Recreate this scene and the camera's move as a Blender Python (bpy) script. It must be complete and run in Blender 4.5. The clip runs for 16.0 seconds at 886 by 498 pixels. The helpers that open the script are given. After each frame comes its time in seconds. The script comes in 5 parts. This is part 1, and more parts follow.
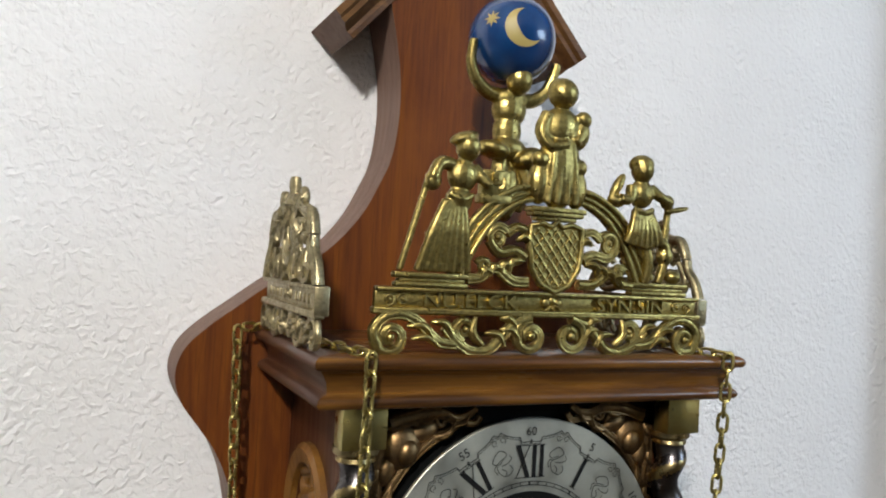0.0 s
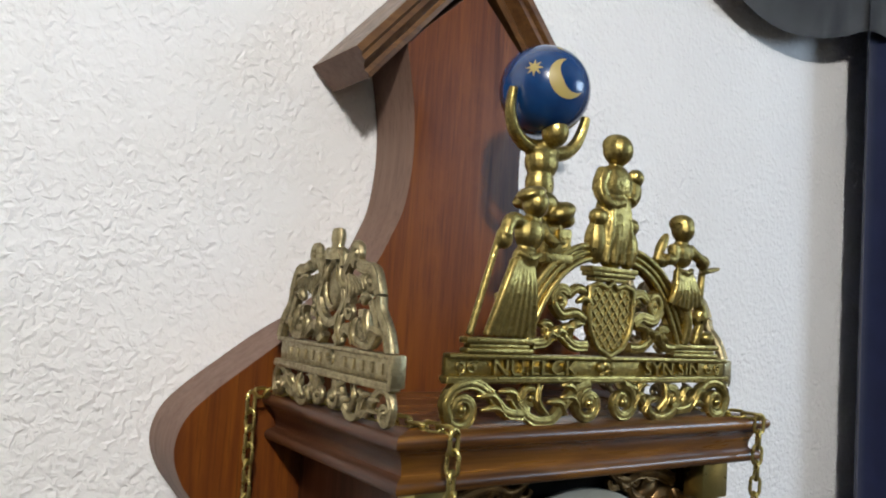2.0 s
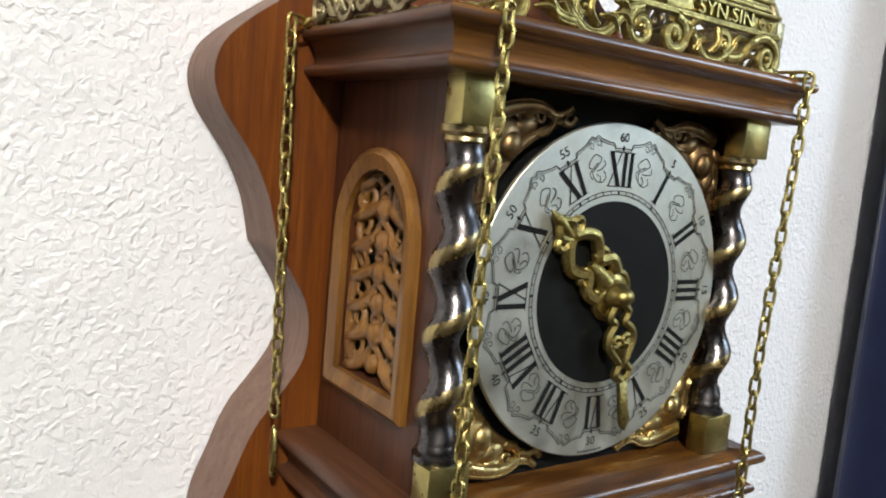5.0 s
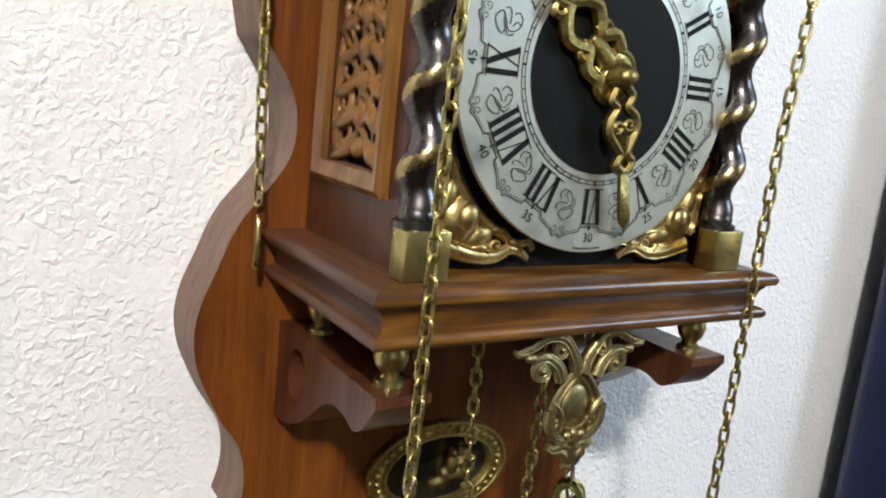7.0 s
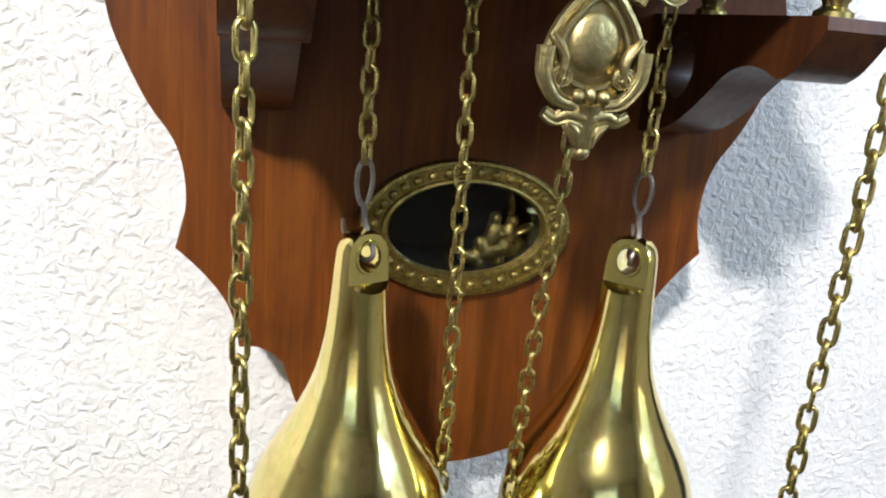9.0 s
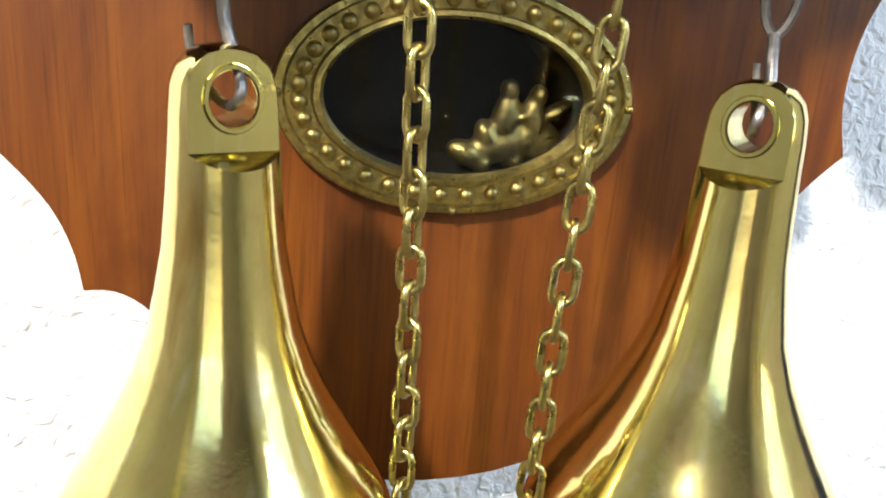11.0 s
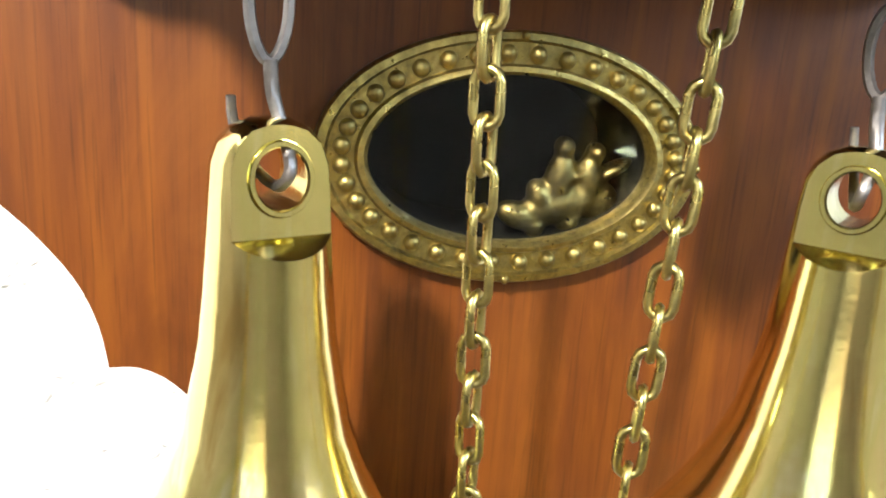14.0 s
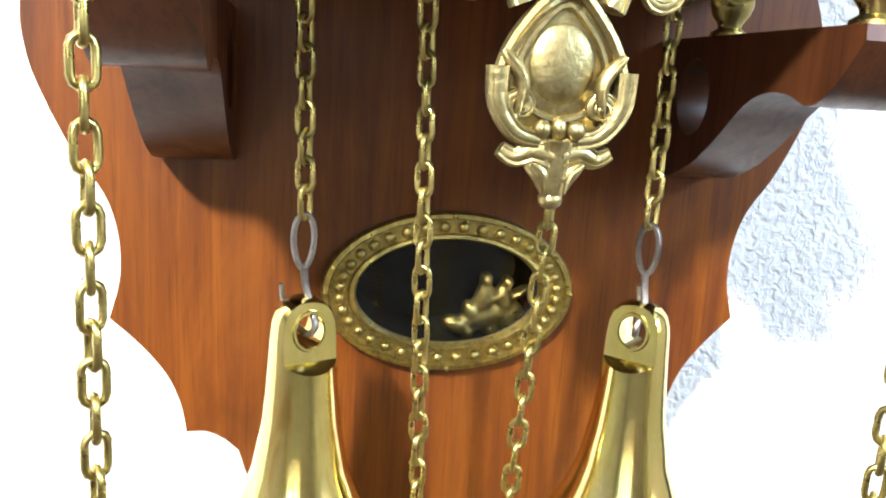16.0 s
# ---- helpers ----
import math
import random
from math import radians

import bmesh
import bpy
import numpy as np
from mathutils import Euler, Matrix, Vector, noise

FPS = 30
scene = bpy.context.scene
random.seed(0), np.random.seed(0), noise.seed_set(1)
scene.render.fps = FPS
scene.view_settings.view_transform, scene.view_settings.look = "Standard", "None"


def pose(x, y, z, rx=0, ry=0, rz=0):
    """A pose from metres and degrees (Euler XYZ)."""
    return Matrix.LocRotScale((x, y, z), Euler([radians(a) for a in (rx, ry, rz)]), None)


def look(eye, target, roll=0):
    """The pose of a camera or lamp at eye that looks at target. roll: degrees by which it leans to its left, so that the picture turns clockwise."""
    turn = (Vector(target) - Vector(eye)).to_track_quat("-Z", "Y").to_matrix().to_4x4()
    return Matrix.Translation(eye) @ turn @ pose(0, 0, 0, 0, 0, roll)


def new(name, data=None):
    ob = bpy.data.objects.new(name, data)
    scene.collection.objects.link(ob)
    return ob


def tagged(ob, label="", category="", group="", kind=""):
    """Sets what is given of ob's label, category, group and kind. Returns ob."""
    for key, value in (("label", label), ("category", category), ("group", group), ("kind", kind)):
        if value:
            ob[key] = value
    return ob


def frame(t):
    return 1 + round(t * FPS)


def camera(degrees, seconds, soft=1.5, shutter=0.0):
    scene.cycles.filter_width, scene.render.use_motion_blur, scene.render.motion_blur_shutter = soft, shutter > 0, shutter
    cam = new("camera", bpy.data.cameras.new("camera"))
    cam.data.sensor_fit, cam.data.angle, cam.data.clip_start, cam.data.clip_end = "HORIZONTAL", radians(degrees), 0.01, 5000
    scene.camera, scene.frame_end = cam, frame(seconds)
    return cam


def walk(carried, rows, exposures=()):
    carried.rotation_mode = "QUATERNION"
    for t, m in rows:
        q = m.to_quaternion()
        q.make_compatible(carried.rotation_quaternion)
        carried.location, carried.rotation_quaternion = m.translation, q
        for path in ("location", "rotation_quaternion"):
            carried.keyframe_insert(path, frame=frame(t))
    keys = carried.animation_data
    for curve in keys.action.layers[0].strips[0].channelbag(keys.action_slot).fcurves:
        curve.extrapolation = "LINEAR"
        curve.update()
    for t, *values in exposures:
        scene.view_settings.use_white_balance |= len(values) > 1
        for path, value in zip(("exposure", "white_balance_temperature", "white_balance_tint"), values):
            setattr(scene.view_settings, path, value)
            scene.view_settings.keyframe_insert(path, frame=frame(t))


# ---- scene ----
cam = camera(59.0, 16.0, soft=2.0)
PATH = [
    (0, (-0.1748, -0.2841, 0.1306), (0.6537, 1.5358, 0.1686), 3.06),
    (0.5, (-0.1968, -0.2563, 0.1333), (0.7798, 1.4882, 0.1858), 3.98),
    (1, (-0.2089, -0.2387, 0.1381), (0.8506, 1.4546, 0.2392), 3.75),
    (1.5, (-0.2236, -0.2315, 0.1414), (0.8741, 1.4333, 0.2948), 4.16),
    (2, (-0.2323, -0.2248, 0.1369), (0.9124, 1.4088, 0.2817), 3.67),
    (2.5, (-0.2370, -0.2182, 0.1204), (0.9452, 1.3926, 0.2094), 3.47),
    (3, (-0.2369, -0.2130, 0.1013), (0.9388, 1.4048, 0.1204), 3.58),
    (3.5, (-0.2354, -0.2157, 0.0858), (0.9276, 1.4108, 0.0372), 3.63),
    (4, (-0.2355, -0.2165, 0.0731), (0.9167, 1.4125, -0.0642), 4.24),
    (4.2, (-0.2360, -0.2178, 0.0675), (0.9125, 1.4124, -0.0851), 4.76),
    (6.3, (-0.2234, -0.2150, 0.0136), (0.8961, 1.4035, -0.3431), 5.28),
    (6.5, (-0.2201, -0.2178, 0.0051), (0.8864, 1.4091, -0.3536), 5.65),
    (7, (-0.2098, -0.2250, -0.0149), (0.8485, 1.4303, -0.3889), 6.03),
    (7.5, (-0.1836, -0.2310, -0.0391), (0.7651, 1.4796, -0.4561), 6.15),
    (8, (-0.1433, -0.2270, -0.0701), (0.6355, 1.5553, -0.5357), 5.71),
    (8.5, (-0.1083, -0.2122, -0.0993), (0.5385, 1.6123, -0.6024), 6.20),
    (9, (-0.0850, -0.1910, -0.1274), (0.4305, 1.6619, -0.6760), 5.04),
    (9.5, (-0.0676, -0.1650, -0.1483), (0.4164, 1.6877, -0.7257), 4.94),
    (9.7, (-0.0640, -0.1537, -0.1549), (0.4185, 1.6945, -0.7478), 4.96),
    (11.8, (-0.0278, -0.0762, -0.1836), (0.3275, 1.7987, -0.7823), 4.44),
    (12, (-0.0275, -0.0764, -0.1817), (0.3391, 1.8016, -0.7636), 4.45),
    (12.5, (-0.0308, -0.0762, -0.1783), (0.3271, 1.8113, -0.7346), 4.46),
    (13, (-0.0363, -0.0754, -0.1761), (0.3064, 1.8196, -0.7158), 3.78),
    (13.5, (-0.0409, -0.0751, -0.1776), (0.2977, 1.8219, -0.7129), 3.77),
    (14, (-0.0426, -0.0739, -0.1761), (0.3094, 1.8217, -0.7080), 3.90),
    (14.5, (-0.0427, -0.0791, -0.1730), (0.3226, 1.8143, -0.7038), 3.78),
    (15, (-0.0441, -0.0969, -0.1617), (0.3359, 1.8032, -0.6568), 3.87),
    (15.5, (-0.0465, -0.1255, -0.1515), (0.3354, 1.7826, -0.6137), 3.70),
    (16, (-0.0510, -0.1568, -0.1334), (0.3331, 1.7603, -0.5544), 3.41),
]
walk(cam, [(t, look(e, g, r)) for t, e, g, r in PATH],
     exposures=[(0, -0.32), (1.5, -0.32), (2.0, -0.37), (2.5, -0.54), (3.0, -0.43), (3.5, -0.02), (4.2, 0.14), (7.0, 0.24), (8.0, 0.42), (9.0, 0.65), (9.7, 0.88), (11.8, 1.5), (14.5, 1.75), (16, 1.85)])

# ---- light: a ceiling lamp before the clock, daylight from a window behind the viewer ----
WALL_Y = 0.126
world = bpy.data.worlds.new("world")
scene.world = world
world.use_nodes = True
sky = world.node_tree.nodes.new("ShaderNodeTexSky")
sky.sky_type, sky.sun_disc = "NISHITA", False
sky.sun_elevation, sky.sun_rotation = radians(35), radians(150)
world.node_tree.nodes["Background"].inputs["Strength"].default_value = 0.1
world.node_tree.links.new(sky.outputs[0], world.node_tree.nodes["Background"].inputs["Color"])


def area_lamp(name, m, sx, sy, watts, colour, shape="RECTANGLE"):
    d = bpy.data.lights.new(name, "AREA")
    d.shape, d.size, d.energy, d.color = shape, sx, watts, colour
    if shape == "RECTANGLE":
        d.size_y = sy
    ob = new(name, d)
    ob.matrix_world = m
    return ob


area_lamp("ceiling_lamp_light", look((-0.76, -1.22, 0.93), (0, 0, 0)), 0.13, 0.13, 30, (1.0, 0.975, 0.935), "DISK")
# added upward fill: lights the ceiling so it bounces softly down
area_lamp("ceiling_bounce_fill", pose(-0.76, -1.22, 0.95, 180, 0, 0), 0.3, 0.3, 4, (1.0, 0.985, 0.96), "DISK")
area_lamp("window_daylight", look((-0.9, -2.96, 0.15), (0, 0, 0.05)), 1.5, 1.3, 1.4, (0.70, 0.86, 1.0))
area_lamp("side_window_daylight", look((1.37, -1.0, 0.60), (0.1, 0.0, 0.0)), 0.7, 0.45, 12, (0.56, 0.76, 1.0))


# ---- materials ----
def node_mat(name, rough=0.5, metal=0.0, colour=(0.5, 0.5, 0.5)):
    m = bpy.data.materials.new(name)
    m.use_nodes = True
    b = m.node_tree.nodes["Principled BSDF"]
    b.inputs["Roughness"].default_value, b.inputs["Metallic"].default_value = rough, metal
    b.inputs["Base Color"].default_value = (*colour, 1)
    return m, m.node_tree.nodes, m.node_tree.links, b


def coords(n, l, scale=(1, 1, 1)):
    tc, mp = n.new("ShaderNodeTexCoord"), n.new("ShaderNodeMapping")
    mp.inputs["Scale"].default_value = scale
    l.new(tc.outputs["Object"], mp.inputs["Vector"])
    return mp.outputs["Vector"]


def noise_tex(n, l, vec, scale, detail=4, rough=0.55, distort=0.0):
    x = n.new("ShaderNodeTexNoise")
    x.inputs["Scale"].default_value, x.inputs["Detail"].default_value = scale, detail
    x.inputs["Roughness"].default_value, x.inputs["Distortion"].default_value = rough, distort
    l.new(vec, x.inputs["Vector"])
    return x.outputs["Fac"]


def ramp(n, l, fac, stops):
    r = n.new("ShaderNodeValToRGB")
    while len(r.color_ramp.elements) < len(stops):
        r.color_ramp.elements.new(0.5)
    for e, (p, c) in zip(r.color_ramp.elements, stops):
        e.position, e.color = p, (*c, 1)
    l.new(fac, r.inputs["Fac"])
    return r.outputs["Color"]


def mix(n, l, fac, a, b, kind="MIX"):
    x = n.new("ShaderNodeMix")
    x.data_type, x.blend_type = "RGBA", kind
    if isinstance(fac, float):
        x.inputs[0].default_value = fac
    else:
        l.new(fac, x.inputs[0])
    for s, v in ((6, a), (7, b)):
        if isinstance(v, tuple):
            x.inputs[s].default_value = (*v, 1)
        else:
            l.new(v, x.inputs[s])
    return x.outputs[2]


def bump(n, l, b, fac, strength, distance):
    x = n.new("ShaderNodeBump")
    x.inputs["Strength"].default_value, x.inputs["Distance"].default_value = strength, distance
    l.new(fac, x.inputs["Height"])
    l.new(x.outputs["Normal"], b.inputs["Normal"])


def wood(name, dark, mid, light, axis="z", rough=0.38, coat=0.15):
    """Wood with grain along one axis: long streaks, fine dark pores, broad tone changes."""
    m, n, l, b = node_mat(name, rough)
    s1 = {"x": (0.06, 1, 1), "y": (1, 0.06, 1), "z": (1, 1, 0.06)}[axis]
    s2 = {"x": (0.03, 1, 1), "y": (1, 0.03, 1), "z": (1, 1, 0.03)}[axis]
    s3 = {"x": (0.3, 1, 1), "y": (1, 0.3, 1), "z": (1, 1, 0.3)}[axis]
    streak = noise_tex(n, l, coords(n, l, s1), 170, 5, 0.55, 0.8)
    pores = noise_tex(n, l, coords(n, l, s2), 900, 3, 0.6)
    broad = noise_tex(n, l, coords(n, l, s3), 26, 5, 0.65, 1.2)
    c = ramp(n, l, streak, [(0.22, dark), (0.5, mid), (0.8, light)])
    c = mix(n, l, ramp(n, l, pores, [(0.33, (0.42, 0.42, 0.42)), (0.47, (0, 0, 0))]), c, tuple(v * 0.35 for v in dark))
    c = mix(n, l, ramp(n, l, broad, [(0.5, (0.0, 0.0, 0.0)), (0.72, (0.6, 0.6, 0.6))]), c, light)
    c = mix(n, l, ramp(n, l, broad, [(0.3, (0.6, 0.6, 0.6)), (0.48, (0, 0, 0))]), c, dark)
    l.new(c, b.inputs["Base Color"])
    l.new(ramp(n, l, streak, [(0.3, (rough + 0.1,) * 3), (0.7, (rough - 0.05,) * 3)]), b.inputs["Roughness"])
    b.inputs["Coat Weight"].default_value, b.inputs["Coat Roughness"].default_value = coat, 0.18
    b.inputs["Specular IOR Level"].default_value = 0.3
    bump(n, l, b, pores, 0.12, 0.0004)
    return m


def metal(name, colour, dark, rough, scale=160, amount=0.5, grain=0.25):
    """Cast or polished metal with tarnish in patches and a fine uneven skin."""
    m, n, l, b = node_mat(name, rough, 1.0)
    v = coords(n, l)
    patch = noise_tex(n, l, v, scale, 5, 0.6)
    c = mix(n, l, ramp(n, l, patch, [(0.4, (0, 0, 0)), (0.68, (amount,) * 3)]), colour, dark)
    l.new(c, b.inputs["Base Color"])
    l.new(ramp(n, l, patch, [(0.35, (rough * 0.8,) * 3), (0.7, (min(1, rough * 1.5),) * 3)]), b.inputs["Roughness"])
    if grain:
        bump(n, l, b, noise_tex(n, l, v, 620, 4), grain, 0.0005)
    return m


BOARD = wood("mahogany_board", (0.066, 0.0150, 0.0021), (0.126, 0.0325, 0.0040), (0.190, 0.0570, 0.0068), "z", 0.40, 0.06)
EDGE = wood("mahogany_sawn_edge", (0.160, 0.094, 0.068), (0.192, 0.116, 0.084), (0.220, 0.136, 0.101), "z", 0.6, 0.0)
# one walnut: front toned brighter, flanks darker, as light falls on them
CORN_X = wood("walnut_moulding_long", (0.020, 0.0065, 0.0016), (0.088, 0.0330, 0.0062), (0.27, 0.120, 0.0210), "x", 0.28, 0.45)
CORN_Y = wood("walnut_moulding_side_shaded", (0.030, 0.0098, 0.0040), (0.072, 0.0255, 0.0098), (0.120, 0.048, 0.0190), "y", 0.38, 0.2)
CASE = wood("case_side_wood", (0.036, 0.0096, 0.0034), (0.064, 0.0195, 0.0064), (0.096, 0.0320, 0.0105), "z", 0.38, 0.15)
FRET = wood("carved_light_wood", (0.09, 0.034, 0.0058), (0.165, 0.071, 0.0130), (0.25, 0.120, 0.0260), "z", 0.36, 0.25)
ROOF = wood("roof_moulding_wood", (0.0520, 0.0195, 0.0065), (0.1235, 0.0553, 0.0182), (0.1950, 0.0975, 0.0358), "x", 0.36, 0.2)
BRASS = metal("antique_cast_brass", (0.42, 0.325, 0.105), (0.11, 0.082, 0.032), 0.34, 420, 0.7, 0.55)
BRASS_PALE = metal("dull_pale_brass", (0.40, 0.335, 0.19), (0.16, 0.125, 0.070), 0.40, 420, 0.7, 0.55)
BRASS_SOFT = metal("soft_cast_brass", (0.43, 0.355, 0.165), (0.16, 0.125, 0.060), 0.38, 420, 0.65, 0.5)
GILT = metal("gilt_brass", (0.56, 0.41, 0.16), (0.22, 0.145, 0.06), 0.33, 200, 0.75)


def polished():
    """Bright turned brass: yellow, upright greenish and reddish streaks painted as room reflections, slightly uneven
    lacquer.
    """
    m, n, l, b = node_mat("polished_brass", 0.11, 1.0)
    v = coords(n, l)
    streak = noise_tex(n, l, coords(n, l, (1, 1, 0.05)), 150, 4, 0.6, 0.4)
    patch = noise_tex(n, l, v, 60, 5, 0.65)
    c = ramp(n, l, streak, [(0.28, (0.60, 0.40, 0.12)), (0.42, (0.86, 0.70, 0.29)), (0.56, (0.76, 0.68, 0.24)), (0.70, (0.92, 0.82, 0.46))])
    c = mix(n, l, ramp(n, l, patch, [(0.5, (0, 0, 0)), (0.72, (0.5,) * 3)]), c, (0.55, 0.40, 0.15))
    l.new(c, b.inputs["Base Color"])
    l.new(ramp(n, l, patch, [(0.35, (0.08,) * 3), (0.7, (0.19,) * 3)]), b.inputs["Roughness"])
    bump(n, l, b, patch, 0.10, 0.0009)
    return m


POLISHED = polished()
BLOCK = metal("brushed_brass_block", (0.44, 0.365, 0.14), (0.30, 0.245, 0.09), 0.30, 120, 0.6, 0.15)
CHAIN = metal("brass_chain", (0.58, 0.475, 0.165), (0.20, 0.16, 0.065), 0.28, 260, 0.7, 0.1)
STEEL = metal("grey_steel", (0.27, 0.245, 0.225), (0.14, 0.12, 0.11), 0.42, 200, 0.6)
BRONZE = metal("dark_bronze", (0.115, 0.105, 0.105), (0.06, 0.05, 0.045), 0.26, 150, 0.5, 0.08)
BRONZE_WORN = metal("worn_bronze_ridge", (0.42, 0.32, 0.14), (0.17, 0.14, 0.09), 0.28, 200, 0.6, 0.08)
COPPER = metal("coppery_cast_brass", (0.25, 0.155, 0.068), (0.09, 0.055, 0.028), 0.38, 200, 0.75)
SILVER = metal("silvered_dial", (0.59, 0.585, 0.50), (0.49, 0.485, 0.415), 0.46, 55, 0.6, 0.05)
INK = node_mat("black_ink", 0.5, 0, (0.012, 0.012, 0.012))[0]
LINE = node_mat("engraved_grey_line", 0.7, 0, (0.04, 0.04, 0.036))[0]
for ink in (INK, LINE):
    ink.node_tree.nodes["Principled BSDF"].inputs["Specular IOR Level"].default_value = 0.05


def satin_black():
    m, n, l, b = node_mat("black_painted_metal", 0.45)
    f = noise_tex(n, l, coords(n, l), 90, 5)
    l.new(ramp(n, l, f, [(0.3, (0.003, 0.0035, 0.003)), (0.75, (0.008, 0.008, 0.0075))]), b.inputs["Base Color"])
    l.new(ramp(n, l, f, [(0.3, (0.5,) * 3), (0.7, (0.65,) * 3)]), b.inputs["Roughness"])
    b.inputs["Specular IOR Level"].default_value = 0.12
    return m


BLACK = satin_black()


def plaster():
    """White textured wallcovering: worm-like raised marks a few millimetres long over a fine grain."""
    m, n, l, b = node_mat("white_textured_wallcovering", 0.62)
    v = coords(n, l)
    big = noise_tex(n, l, v, 255, 2, 0.5, 0.55)
    fine = noise_tex(n, l, v, 420, 3, 0.6, 0.4)
    mask = noise_tex(n, l, v, 62, 3, 0.55, 0.8)
    tone = noise_tex(n, l, v, 6, 4, 0.6)
    r1 = ramp(n, l, big, [(0.36, (0, 0, 0)), (0.52, (0.5,) * 3), (0.68, (1, 1, 1))])
    r1 = mix(n, l, ramp(n, l, mask, [(0.35, (0.48,) * 3), (0.50, (1, 1, 1))]), (0.2, 0.2, 0.2), r1)
    h = mix(n, l, 0.10, r1, fine)
    l.new(ramp(n, l, tone, [(0.3, (0.79, 0.78, 0.775)), (0.7, (0.85, 0.845, 0.84))]), b.inputs["Base Color"])
    bump(n, l, b, h, 0.85, 0.00115)
    return m


PLASTER = plaster()


def plain_paint(name, c, rough=0.7):
    m, n, l, b = node_mat(name, rough)
    f = noise_tex(n, l, coords(n, l), 4, 5)
    l.new(ramp(n, l, f, [(0.3, tuple(v * 0.9 for v in c)), (0.7, c)]), b.inputs["Base Color"])
    return m


ROOM_PAINT = plain_paint("room_paint", (0.36, 0.34, 0.30))
CEILING = plain_paint("ceiling_paint", (0.82, 0.81, 0.79))
FLOOR = wood("floor_boards", (0.04, 0.02, 0.01), (0.07, 0.038, 0.018), (0.10, 0.055, 0.028), "y", 0.5, 0.05)


def cloth(name, c, weave=1400):
    m, n, l, b = node_mat(name, 0.9)
    v = coords(n, l)
    f = noise_tex(n, l, v, 30, 4)
    l.new(ramp(n, l, f, [(0.3, tuple(k * 0.7 for k in c)), (0.7, c)]), b.inputs["Base Color"])
    b.inputs["Sheen Weight"].default_value = 0.3
    bump(n, l, b, noise_tex(n, l, v, weave, 2), 0.3, 0.0005)
    return m


NAVY = cloth("navy_curtain_cloth", (0.012, 0.018, 0.075))
GREY_SHEET = cloth("dark_grey_sheet", (0.07, 0.075, 0.085))
TEAL = cloth("teal_backing_cloth", (0.03, 0.075, 0.08))


def globe_paint():
    m, n, l, b = node_mat("blue_lacquer", 0.22)
    f = noise_tex(n, l, coords(n, l), 55, 5)
    l.new(ramp(n, l, f, [(0.35, (0.004, 0.030, 0.115)), (0.7, (0.008, 0.058, 0.19))]), b.inputs["Base Color"])
    b.inputs["Coat Weight"].default_value, b.inputs["Coat Roughness"].default_value = 0.6, 0.12
    return m


BLUE = globe_paint()
GOLD_PAINT = plain_paint("dull_gold_paint", (0.40, 0.31, 0.10), 0.45)


def glass_mat():
    m, n, l, b = node_mat("clear_glass", 0.03)
    b.inputs["Transmission Weight"].default_value = 1.0
    b.inputs["IOR"].default_value = 1.45
    return m


GLASS = glass_mat()


# ---- mesh helpers ----
def part(name, bm, material, parent=None, label="", smooth=None, kind=""):
    """Links a bmesh as one mesh object under a thing or part. smooth: degrees under which edges are shaded round."""
    bmesh.ops.recalc_face_normals(bm, faces=bm.faces)
    if smooth:
        lim = radians(smooth)
        for f in bm.faces:
            f.smooth = True
        for e in bm.edges:
            e.smooth = len(e.link_faces) == 2 and e.calc_face_angle(0) < lim
    me = bpy.data.meshes.new(name)
    bm.to_mesh(me)
    bm.free()
    for m in material if isinstance(material, (list, tuple)) else [material]:
        me.materials.append(m)
    ob = new(name, me)
    ob.parent = parent
    return tagged(ob, label, kind=kind)


def thing(name, label, category, group="", at=(0, 0, 0), kind=""):
    ob = new(name)
    ob.empty_display_size = 0.01
    ob.location = at
    return tagged(ob, label, category, group, kind)


def box(bm, x0, x1, y0, y1, z0, z1, bevel=0.0, seg=1):
    r = bmesh.ops.create_cube(bm, size=1)
    for v in r["verts"]:
        v.co = Vector((x0 + (v.co.x + 0.5) * (x1 - x0), y0 + (v.co.y + 0.5) * (y1 - y0), z0 + (v.co.z + 0.5) * (z1 - z0)))
    if bevel:
        es = {e for v in r["verts"] for e in v.link_edges}
        bmesh.ops.bevel(bm, geom=list(es), offset=bevel, segments=seg, affect="EDGES", profile=0.5)
    return bm


def boxed(*a, **k):
    return box(bmesh.new(), *a, **k)


def merge(ob, size):
    m = ob.modifiers.new("merge", "REMESH")
    m.mode, m.voxel_size, m.use_smooth_shade = "VOXEL", size, True
    return ob


AX = {"y": lambda u, v, d: Vector((u, d, v)), "x": lambda u, v, d: Vector((d, u, v)), "z": lambda u, v, d: Vector((u, v, d))}


def prism(bm, pts, axis, d0, d1, bevel=0.0, seg=1):
    """A flat outline (u, v) pushed from d0 to d1 along an axis; bevel rounds the rims."""
    a = [bm.verts.new(AX[axis](u, v, d0)) for u, v in pts]
    b = [bm.verts.new(AX[axis](u, v, d1)) for u, v in pts]
    f0, f1 = bm.faces.new(a), bm.faces.new(b)
    n = len(pts)
    for i in range(n):
        bm.faces.new((a[i], a[(i + 1) % n], b[(i + 1) % n], b[i]))
    if bevel:
        bmesh.ops.bevel(bm, geom=list(f0.edges) + list(f1.edges), offset=bevel, segments=seg, affect="EDGES", profile=0.5)
    return bm


